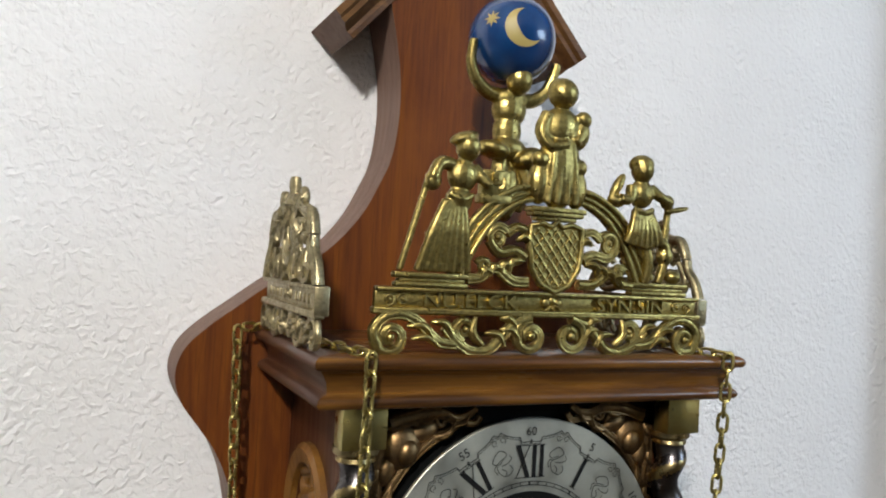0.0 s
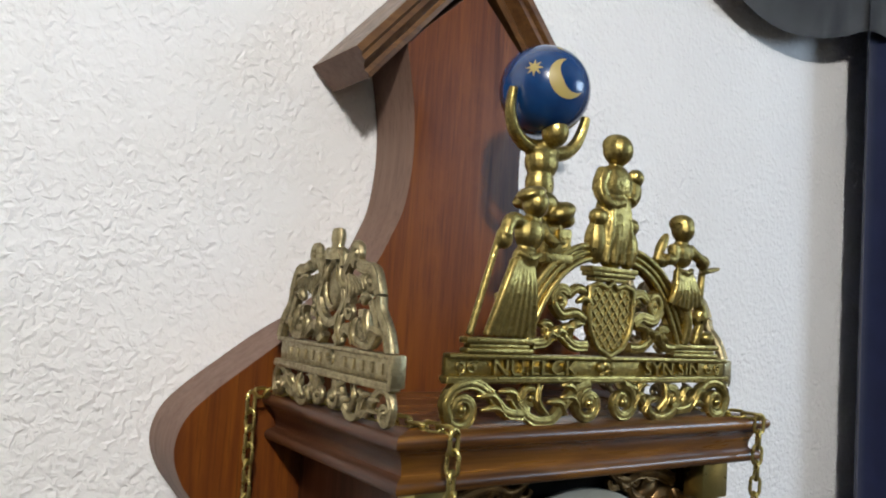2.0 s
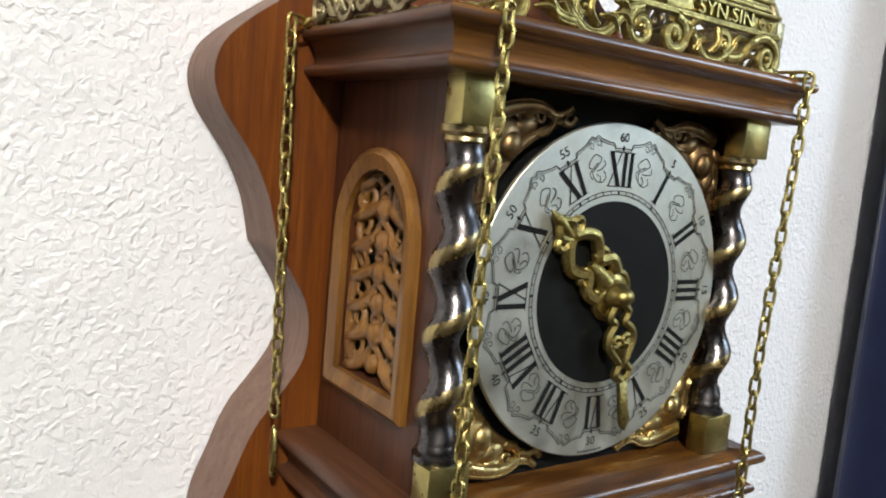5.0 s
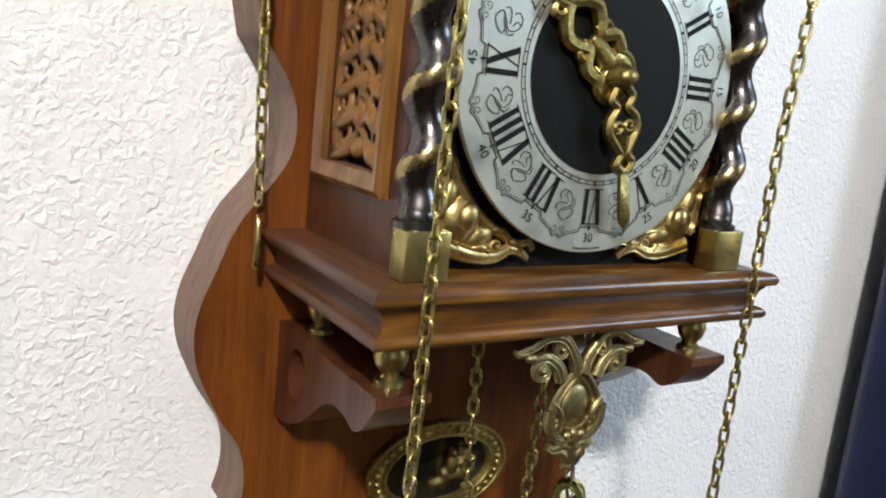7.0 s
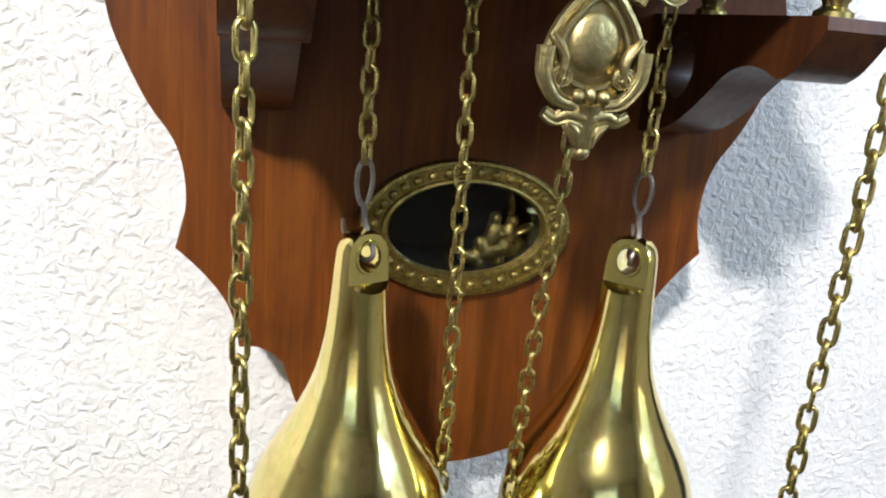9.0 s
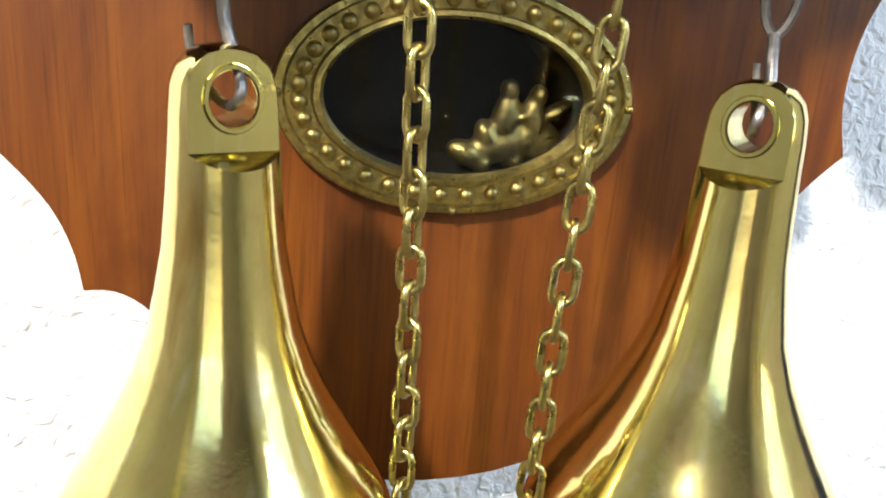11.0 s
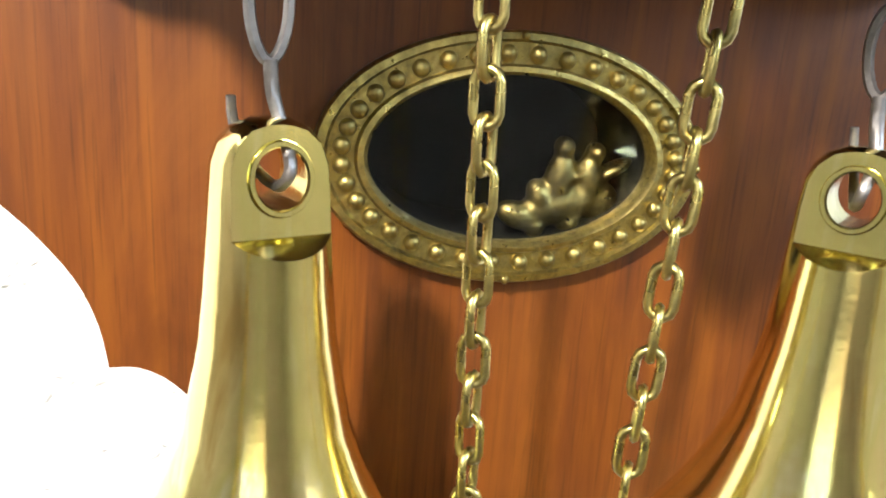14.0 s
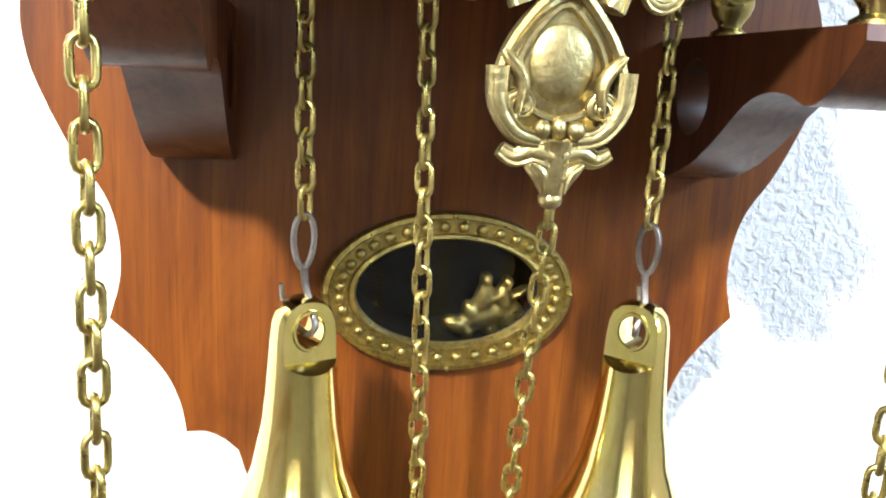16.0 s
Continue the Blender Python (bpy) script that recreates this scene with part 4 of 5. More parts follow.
for u, z0, z1, d in ((0.0095, 0.1515, 0.1535, 0.003), (0.0120, 0.1533, 0.1552, 0.0045), (0.0130, 0.1550, 0.1572, 0.005)):
    rod(bm, FRONT, CX - u, CX + u, z0, z1, -0.002, d, 0.0005)
part("figure_plinth", bm, BRASS, crest, "", 40)


def figure(name, P, parts, limbs, label, size=0.00055, wide=1.12):
    """A cast figure as one plain merged shape: parts (u, v, d, ru, rd, rv, lean), limbs of points with radii."""
    bm = bmesh.new()
    for u, v, d, ru, rd, rv, lean in parts:
        blob(bm, P(u, v, d), (ru * wide, rd * 1.15, rv * (1 + (wide - 1) * 0.3)), (0, lean, 0), 14, 10)
    for pts, r0, r1 in limbs:
        p = bez(pts, 5)
        tube(bm, [P(*q) for q in p], taper(len(p), r0 * wide, r1 * wide), 8)
    return merge(part(name, bm, BRASS, None, label, 60), size)


def as_part(ob, parent):
    ob.parent = parent
    return ob


# tall middle figure with a child on the arm and two small ones at the skirt
as_part(figure("standing_figure", FRONT, [(CX, 0.2045, 0.003, 0.0052, 0.0050, 0.0060, 0), (CX, 0.2065, 0.0020, 0.0050, 0.0046, 0.0044, 0), (CX, 0.1900, 0.002, 0.0072, 0.0045, 0.0085, 0), (CX, 0.1740, 0.002, 0.0078, 0.0050, 0.0170, 0),
                                          (CX + 0.0095, 0.1945, 0.004, 0.0030, 0.0030, 0.0034, 0), (CX + 0.0085, 0.1880, 0.003, 0.0036, 0.0034, 0.0060, 15),
                                          (CX - 0.0095, 0.1765, 0.003, 0.0032, 0.0030, 0.0034, 0), (CX - 0.0090, 0.1670, 0.002, 0.0040, 0.0036, 0.0085, 0),
                                          (CX + 0.0090, 0.1745, 0.003, 0.0030, 0.0030, 0.0034, 0), (CX + 0.0088, 0.1655, 0.002, 0.0038, 0.0036, 0.0080, 0)],
               [([(CX - 0.0060, 0.1955, 0.002), (CX - 0.0095, 0.1880, 0.003), (CX - 0.0060, 0.1820, 0.005), (CX + 0.0015, 0.1835, 0.006)], 0.0026, 0.0018),
                ([(CX + 0.0060, 0.1955, 0.002), (CX + 0.0090, 0.1890, 0.004), (CX + 0.0050, 0.1840, 0.006)], 0.0024, 0.0018)] +
               [([(CX + u, 0.184, 0.0055), (CX + u * 1.35, 0.172, 0.0062), (CX + u * 1.7, 0.1585, 0.0052)], 0.0010, 0.0013) for u in (-0.004, -0.0014, 0.0014, 0.004)], "", wide=1.24), crest)
# figure leaning on a chest, with a staff, seated in a long robe
as_part(figure("leaning_figure", FRONT, [(CX - 0.0415, 0.1775, 0.003, 0.0044, 0.0044, 0.0054, 0), (CX - 0.0430, 0.1812, 0.002, 0.0054, 0.0046, 0.0026, -18), (CX - 0.0430, 0.1665, 0.002, 0.0056, 0.0038, 0.0066, 0),
                                         (CX - 0.0440, 0.1570, 0.002, 0.0050, 0.0036, 0.0050, 8), (CX - 0.0560, 0.1635, 0.004, 0.0030, 0.0026, 0.0040, 0)],
               [([(CX - 0.0480, 0.1705, 0.002), (CX - 0.0535, 0.1700, 0.004), (CX - 0.0565, 0.1640, 0.005)], 0.0026, 0.0022),
                ([(CX - 0.0385, 0.1700, 0.002), (CX - 0.0345, 0.1650, 0.004), (CX - 0.0320, 0.1630, 0.005)], 0.0024, 0.0018),
                ([(CX - 0.0575, 0.1640, 0.003), (CX - 0.0620, 0.1460, 0.002), (CX - 0.0665, 0.1285, 0.001)], 0.0012, 0.0012),
                ([(CX - 0.0490, 0.1590, 0.004), (CX - 0.0440, 0.1570, 0.0055), (CX - 0.0390, 0.1590, 0.004)], 0.0011, 0.0011),
                ([(CX - 0.0570, 0.1420, 0.002), (CX - 0.0500, 0.1440, 0.0045), (CX - 0.0410, 0.1460, 0.003)], 0.0016, 0.0016)] +
               [([(CX - 0.0440 - 0.0011 * k, 0.1560, 0.003), (CX - 0.0440 - 0.0022 * k, 0.1450, 0.0045), (CX - 0.0425 - 0.0034 * k, 0.1285, 0.002)], 0.0018, 0.0016) for k in range(-1, 6)], ""), crest)
bm = bmesh.new()
rod(bm, FRONT, CX - 0.0345, CX - 0.0225, 0.1600, 0.1700, -0.002, 0.003, 0.0006)
rod(bm, FRONT, CX - 0.0305, CX - 0.0265, 0.1640, 0.1695, 0.003, 0.0045, 0.0004)
rod(bm, FRONT, CX - 0.0355, CX - 0.0215, 0.1565, 0.1602, -0.002, 0.0035, 0.0006)
part("chest", bm, BRASS, crest, "", 40)
# figure holding up a scroll, in a short tunic, with a small companion
as_part(figure("scroll_bearer", FRONT, [(CX + 0.0415, 0.1770, 0.003, 0.0044, 0.0044, 0.0056, 0), (CX + 0.0415, 0.1795, 0.0022, 0.0050, 0.0046, 0.0040, 0), (CX + 0.0420, 0.1665, 0.002, 0.0056, 0.0038, 0.0060, 0),
                                        (CX + 0.0295, 0.1690, 0.002, 0.0020, 0.0020, 0.0064, 30), (CX + 0.0290, 0.1625, 0.002, 0.0038, 0.0024, 0.0024, 20),
                                        (CX + 0.0555, 0.1640, 0.003, 0.0028, 0.0026, 0.0032, 0), (CX + 0.0610, 0.1610, 0.003, 0.0062, 0.0018, 0.0012, -12), (CX + 0.0560, 0.1400, 0.002, 0.0036, 0.0032, 0.0044, 0), (CX + 0.0610, 0.1310, 0.002, 0.0036, 0.003, 0.0030, 0)],
               [([(CX + 0.0370, 0.1695, 0.002), (CX + 0.0345, 0.1635, 0.004), (CX + 0.0300, 0.1640, 0.004)], 0.0024, 0.0018),
                ([(CX + 0.0465, 0.1695, 0.002), (CX + 0.0515, 0.1655, 0.004), (CX + 0.0570, 0.1635, 0.004)], 0.0024, 0.0018),
                ([(CX + 0.0570, 0.1620, 0.002), (CX + 0.0560, 0.1520, 0.002), (CX + 0.0555, 0.1420, 0.002)], 0.0014, 0.0016),
                ([(CX + 0.0370, 0.1600, 0.004), (CX + 0.0420, 0.1585, 0.0055), (CX + 0.0470, 0.1600, 0.004)], 0.0011, 0.0011),
                ([(CX + 0.0440, 0.1460, 0.002), (CX + 0.0465, 0.1370, 0.003), (CX + 0.0455, 0.1280, 0.002)], 0.0026, 0.0020),
                ([(CX + 0.0500, 0.1470, 0.002), (CX + 0.0560, 0.1430, 0.003), (CX + 0.0530, 0.1280, 0.002)], 0.0024, 0.0018)] +
               [([(CX + 0.0420 + 0.0012 * k, 0.1590, 0.0035), (CX + 0.0425 + 0.0022 * k, 0.1510, 0.0050), (CX + 0.0430 + 0.0030 * k, 0.1430 + 0.0006 * abs(k), 0.0040)], 0.0016, 0.0017) for k in range(-3, 4)], ""), crest)


crest.scale = (1.022, 1, 1)


# ---- side crests ----
def side_crest(sign):
    P = Plane("x", 0.0805 if sign > 0 else -0.0950, sign)
    cu = 0.0425 if sign > 0 else 0.0365
    cr = thing("side_crest", "dull pale brass side crest of pierced scrollwork", "ornament", "side crests on the cornice", at=(0.003 if sign > 0 else -0.0012, -0.0015, -0.0010))
    part("scroll_frieze", scroll_frieze(P, cu, 0.0465, 0.0965, 0.0140), BRASS_PALE, cr, "", 60)
    bm = bmesh.new()
    rod(bm, P, cu - 0.0450, cu + 0.0450, 0.1120, 0.1200, -0.0015, 0.0012)
    rod(bm, P, cu - 0.0465, cu + 0.0465, 0.1104, 0.1122, -0.0015, 0.0034, 0.0007)
    rod(bm, P, cu - 0.0450, cu + 0.0450, 0.1196, 0.1213, -0.0015, 0.0034, 0.0007)
    for k in range(12):
        if k not in (5, 6):
            u = cu - 0.036 + 0.0065 * k
            rod(bm, P, u - 0.0018, u + 0.0018, 0.1140, 0.1178, 0.0008, 0.0020, 0.0003)
    volute(bm, P, (cu, 0.1160), 0.0034, 0, 1.0, 0.0009, 0.0016)
    rod(bm, P, cu - 0.0468, cu - 0.0440, 0.1104, 0.1213, -0.002, 0.0038, 0.0006)
    part("crest_band", bm, BRASS_PALE, cr, "", 40)
    bm = bmesh.new()
    for s in (-1, 1):
        def M(u, v, d=0.0, s=s):
            return P(cu + s * u, v, d)
        vine(bm, M, [(0.0430, 0.1215), (0.0420, 0.1290), (0.0385, 0.1350), (0.0390, 0.1400)], 0.0022, end=0.0018)
        volute(bm, M, (0.0330, 0.1445), 0.0052, -0.8, 1.2, 0.0020)
        vine(bm, M, [(0.0385, 0.1400), (0.0360, 0.1480), (0.0290, 0.1490), (0.0235, 0.1505)], 0.0022)
        volute(bm, M, (0.0215, 0.1545), 0.0044, 4.4, -1.2, 0.0018)
        vine(bm, M, [(0.0175, 0.1540), (0.0120, 0.1490), (0.0090, 0.1440), (0.0110, 0.1380), (0.0060, 0.1310), (0.0, 0.1290)], 0.0018)
        for k in range(6):
            leaf(bm, M, (0.0140 + 0.0026 * k, 0.1470 - 0.0005 * k), (0.0150 + 0.0030 * k, 0.1380 + 0.0008 * k), 0.12, 0.0017)
        volute(bm, M, (0.0150, 0.1345), 0.0040, 1.0, 1.2, 0.0015)
        volute(bm, M, (0.0255, 0.1290), 0.0046, 2.0, -1.2, 0.0017)
        vine(bm, M, [(0.0060, 0.1220), (0.0130, 0.1280), (0.0210, 0.1240), (0.0300, 0.1235), (0.0360, 0.1300), (0.0330, 0.1380)], 0.0018)
        volute(bm, M, (0.0070, 0.1265), 0.0034, 3.6, 1.1, 0.0014)
        leaf(bm, M, (0.0300, 0.1235), (0.0400, 0.1270), 0.3, 0.0020)
        vine(bm, M, [(0.0090, 0.1500), (0.0080, 0.1540), (0.0040, 0.1550), (0.0, 0.1520)], 0.0020)
        for a, b in (((0.0200, 0.1225), (0.0215, 0.1320)), ((0.0100, 0.1225), (0.0095, 0.1330)), ((0.0330, 0.1240), (0.0300, 0.1350)), ((0.0260, 0.1370), (0.0330, 0.1395)), ((0.0120, 0.1420), (0.0060, 0.1510)), ((0.0250, 0.1460), (0.0300, 0.1420))):
            leaf(bm, M, a, b, 0.2, 0.0019)
    for v in bm.verts:
        v.co.y = cu + (v.co.y - cu) * (1 - 0.22 * min(1.2, max(0.0, (v.co.z - 0.1215) / 0.034)))
    part("crest_scrollwork", bm, BRASS_PALE, cr, "", 60)
    bm = bmesh.new()
    ring = [P(cu + 0.0062 * math.cos(a) , 0.1430 + 0.0085 * math.sin(a), 0.002) for a in [2 * math.pi * k / 20 for k in range(20)]]
    tube(bm, ring, 0.0012, 6, closed=True)
    blob(bm, P(cu, 0.1430, 0.0008), (0.0018, 0.0055, 0.0078))
    part("crest_medallion", bm, BRASS_PALE, cr, "", 60)
    bm = bmesh.new()
    lathe(bm, [(0.0058, 0.1525), (0.0052, 0.1545), (0.0040, 0.1560), (0.0030, 0.1580), (0.0036, 0.1600), (0.0034, 0.1625), (0.0028, 0.1640), (0.0, 0.1646)], (0, 0, 0), 16, 1.0)
    for v in bm.verts:
        v.co = Vector(P(cu + v.co.x, v.co.z, 0.0015 + v.co.y * 0.7))
    part("crest_finial", bm, BRASS_PALE, cr, "", 50)


side_crest(-1)
side_crest(1)

# ---- globe and its bearer ----
GLOBE = Vector((-0.0003, 0.0348, 0.2358))
GR = 0.0204
BACK = Plane("y", 0.0345, -1)
st = figure("statuette", BACK, [(0.0012, 0.2165, 0.0065, 0.0056, 0.0052, 0.0068, 0), (0.0, 0.2085, 0.0, 0.0086, 0.0050, 0.0050, 0), (0.0, 0.2035, 0.0, 0.0078, 0.0054, 0.0082, 0), (-0.0006, 0.1935, 0.0, 0.0064, 0.0050, 0.0092, 0), (-0.0010, 0.1850, 0.001, 0.0090, 0.0060, 0.0058, 0),
                                (-0.0105, 0.1835, 0.006, 0.0072, 0.0060, 0.0038, 12), (-0.0160, 0.1830, 0.006, 0.0030, 0.0034, 0.0028, 0), (0.0080, 0.1815, 0.005, 0.0072, 0.0060, 0.0044, -25), (0.0115, 0.1785, 0.005, 0.0040, 0.0040, 0.0036, 0), (0.0, 0.1660, 0.0, 0.0062, 0.0050, 0.0140, 0)],
            [([(-0.0062, 0.2095, 0.0), (-0.0125, 0.2105, 0.001), (-0.0190, 0.2155, 0.002), (-0.0222, 0.2230, 0.003), (-0.0218, 0.2325, 0.004)], 0.0034, 0.0018),
             ([(0.0062, 0.2085, 0.0), (0.0125, 0.2095, 0.001), (0.0180, 0.2140, 0.002), (0.0212, 0.2215, 0.003), (0.0222, 0.2275, 0.004)], 0.0034, 0.0020),
             ([(-0.0040, 0.1790, 0.002), (-0.0060, 0.1700, 0.003), (-0.0050, 0.1560, 0.0)], 0.0038, 0.0026), ([(0.0060, 0.1780, 0.002), (0.0090, 0.1690, 0.003), (0.0060, 0.1570, 0.0)], 0.0038, 0.0026),
             ([(0.0, 0.1620, 0.0), (-0.0120, 0.1610, 0.020), (-0.0265, 0.1640, 0.0440)], 0.0032, 0.0028)], "cast brass kneeling statuette lifting a blue globe behind the crest")
tagged(st, category="statuette")
globe = thing("globe", "glossy dark blue globe painted with gold moon and stars", "globe", at=GLOBE)
part("ball", blob(bmesh.new(), (0, 0, 0), (GR, GR, GR), (0, 0, 0), 48, 32), BLUE, globe, "", 80)


def on_globe(outline, lon, lat, lift=1.004):
    """A painted shape wrapped on the ball: outline in metres about a middle given by angles."""
    bm = bmesh.new()
    turn = Euler((radians(-lat), 0, radians(lon))).to_matrix()
    c = bm.verts.new(turn @ (Vector((sum(p[0] for p in outline) / len(outline), -GR, sum(p[1] for p in outline) / len(outline))).normalized() * GR * lift))
    vs = [bm.verts.new(turn @ (Vector((u, -math.sqrt(max(GR * GR - u * u - v * v, 0)), v)) * lift)) for u, v in outline]
    for i in range(len(vs)):
        bm.faces.new((c, vs[i], vs[(i + 1) % len(vs)]))
    return bm


def crescent(r):
    bm = bmesh.new()
    turn = Euler((radians(-4), 0, radians(-12))).to_matrix() @ Euler((0, radians(-28), 0)).to_matrix()
    rows = []
    for k in range(25):
        t = radians(62 + 236 * k / 24)
        o = Vector((r * math.cos(t), 0, r * math.sin(t)))
        w = math.sin(math.pi * k / 24)
        row = []
        for q in range(7):
            p = o * (1 - 0.66 * w * q / 6)
            p = Vector((p.x, -math.sqrt(GR * GR - p.x ** 2 - p.z ** 2), p.z))
            row.append(bm.verts.new(turn @ (p * 1.006)))
        rows.append(row)
    for a, b in zip(rows, rows[1:]):
        for q in range(6):
            bm.faces.new((a[q], a[q + 1], b[q + 1], b[q]))
    return bm


part("painted_moon", crescent(0.0088), GOLD_PAINT, globe)
for lon, lat, r in ((-56, 14, 0.0042), (-14, 52, 0.0022)):
    star = [((r if k % 2 == 0 else r * 0.42) * math.cos(math.pi * k / 8), (r if k % 2 == 0 else r * 0.42) * math.sin(math.pi * k / 8)) for k in range(16)]
    part("painted_star", on_globe(star, lon, lat), GOLD_PAINT, globe)

# ---- pendant ornament under the case ----
PEND = Plane("y", -0.0030, -1)
pend = part("pendant_ornament", boxed(-0.0010, 0.0054, 0.001, 0.0040, -0.1060, -0.0966, bevel=0.0008), BRASS_SOFT, clock, "cast brass pendant with medallion and scrolls")
pu = 0.0022
bm = bmesh.new()
oval = [(pu + 0.0127 * math.sin(a) * (1 - 0.16 * math.cos(a)), -0.1340 + 0.0138 * math.cos(a) + 0.0030 * max(0, math.cos(a)) ** 8) for a in [2 * math.pi * k / 30 for k in range(30)]]
prism(bm, oval, "y", -0.0010, 0.0020, 0.0005)
tube(bm, [(u, -0.0014, v) for u, v in oval], 0.0013, 7, closed=True)
tube(bm, [(pu + (u - pu) * 0.72, -0.0014, -0.1325 + (v + 0.1335) * 0.72) for u, v in oval], 0.0008, 6, closed=True)
blob(bm, (pu, -0.0004, -0.1320), (0.0072, 0.0022, 0.0082), (0, 0, 0), 20, 12)
bmesh.ops.translate(bm, verts=bm.verts, vec=(-0.0010, -0.004, 0.0030))
part("medallion", bm, BRASS_SOFT, pend, "", 50)
bm = bmesh.new()
for s in (-1, 1):
    def M(u, v, d=0.0, s=s):
        return PEND(pu + s * u, v, d)
    vine(bm, M, [(0.0015, -0.1190), (0.0040, -0.1120), (0.0100, -0.1045), (0.0180, -0.1030), (0.0260, -0.1065), (0.0330, -0.1085)], 0.0025, end=0.0016)
    volute(bm, M, (0.0105, -0.1085), 0.0040, 1.8, -1.3, 0.0014)
    vine(bm, M, [(0.0090, -0.1210), (0.0120, -0.1150), (0.0180, -0.1110), (0.0240, -0.1120)], 0.0026, end=0.0018)
    volute(bm, M, (0.0190, -0.1165), 0.0046, 1.5, -1.3, 0.0016)
    blob(bm, M(0.0255, -0.1108, 0.002), (0.0028, 0.0020, 0.0020), (0, 0, 0), 10, 7)
    blob(bm, M(0.0300, -0.1088, 0.002), (0.0036, 0.0018, 0.0016), (0, 0, 0), 10, 7)
    blob(bm, M(0.0030, -0.1155, 0.002), (0.0016, 0.0016, 0.0016), (0, 0, 0), 8, 6)
    vine(bm, M, [(0.0132, -0.1330), (0.0128, -0.1400), (0.0090, -0.1455), (0.0040, -0.1470)], 0.0022, 0.003, end=0.0016)
    volute(bm, M, (0.0082, -0.1405), 0.0034, -1.2, 1.1, 0.0014, 0.003)
    leaf(bm, M, (0.0125, -0.1300), (0.0090, -0.1425), -0.2, 0.0016, 0.003)
    vine(bm, M, [(0.0010, -0.1500), (0.0050, -0.1492), (0.0085, -0.1505), (0.0115, -0.1490)], 0.0029, 0.002, end=0.0014)
    leaf(bm, M, (0.0055, -0.1515), (0.0020, -0.1575), -0.15, 0.0020, 0.002)
    blob(bm, M(0.0036, -0.1448, 0.0035), (0.0020, 0.0018, 0.0020), (0, 0, 0), 10, 8)
blob(bm, PEND(pu, -0.1445, 0.003), (0.0017, 0.0018, 0.0024))
blob(bm, PEND(pu, -0.1500, 0.001), (0.0072, 0.0030, 0.0042))
vine(bm, PEND, [(pu, -0.1470), (pu, -0.1530), (pu, -0.1580)], 0.0034, end=0.0020)
blob(bm, PEND(pu, -0.1590, 0.0015), (0.0026, 0.0024, 0.0022))
bmesh.ops.translate(bm, verts=bm.verts, vec=(-0.0010, 0, 0.0030))
part("pendant_scrollwork", bm, BRASS_SOFT, pend, "", 60)
for x, y in ((-0.045, 0.052), (0.052, 0.045)):
    bm = bmesh.new()
    Q = Plane("y", y, -1)
    for s in (-1, 1):
        vine(bm, Q, [(x, -0.1010), (x + s * 0.006, -0.1040), (x + s * 0.012, -0.1075), (x + s * 0.017, -0.1060)], 0.0036, end=0.0016)
        leaf(bm, Q, (x, -0.1020), (x + s * 0.008, -0.1100), 0.2, 0.0032)
    blob(bm, Q(x, -0.1000, 0), (0.004, 0.002, 0.0045))
    part("apron_leaf", bm, BRASS, clock, "small brass leaf under the case", 60)

# ---- oval window in the board ----
bm = bmesh.new()
OA, OB = 0.0420, 0.0268
OY = BOARD_Y - 0.1128
secs = [(1.0, 0.1127), (1.0, 0.1092), (0.985, 0.1082), (0.945, 0.1080), (0.93, 0.1090), (0.80, 0.1090), (0.785, 0.1078), (0.755, 0.1076), (0.735, 0.1085), (0.73, 0.1125)]
loops = []
for f, y in secs:
    d = (1 - f) * OA
    loops.append([bm.verts.new((u, y + OY, v)) for u, v in ellipse(OVAL, OA - d, OB - d * 0.80, 64)])
for a, b in zip(loops, loops[1:]):
    for i in range(64):
        bm.faces.new((a[i], a[(i + 1) % 64], b[(i + 1) % 64], b[i]))
oval_frame = part("oval_frame", bm, BRASS, clock, "oval beaded brass window frame", 40)
bead = None
for k in range(36):
    a = 2 * math.pi * (k + 0.5) / 36
    pos = (OVAL[0] + (OA - 0.0058) * math.cos(a), 0.1086 + OY, OVAL[1] + (OB - 0.0047) * math.sin(a))
    if bead is None:
        bead = part("bead", blob(bmesh.new(), (0, 0, 0), (0.0019, 0.0016, 0.0019), (0, 0, 0), 8, 6), BRASS, oval_frame, "", 80)
        bead.location = pos
    else:
        b2 = bpy.data.objects.new("bead", bead.data)
        scene.collection.objects.link(b2)
        b2.parent, b2.location = oval_frame, pos
for a in (0, 90, 180, 270):
    part("pin", blob(bmesh.new(), (OVAL[0] + (OA - 0.0012) * math.cos(radians(a)), 0.1078 + OY, OVAL[1] + (OB - 0.001) * math.sin(radians(a))), (0.001, 0.0008, 0.001), (0, 0, 0), 8, 6), BRASS, oval_frame, "", 80)
bm = prism(bmesh.new(), ellipse(OVAL, 0.0318, 0.0188, 48), "y", 0.1114 + OY, 0.1126 + OY)
pane = part("glass_pane", bm, GLASS, oval_frame, "oval glass pane over the blackened recess")
pane.visible_shadow = False
bm = bmesh.new()
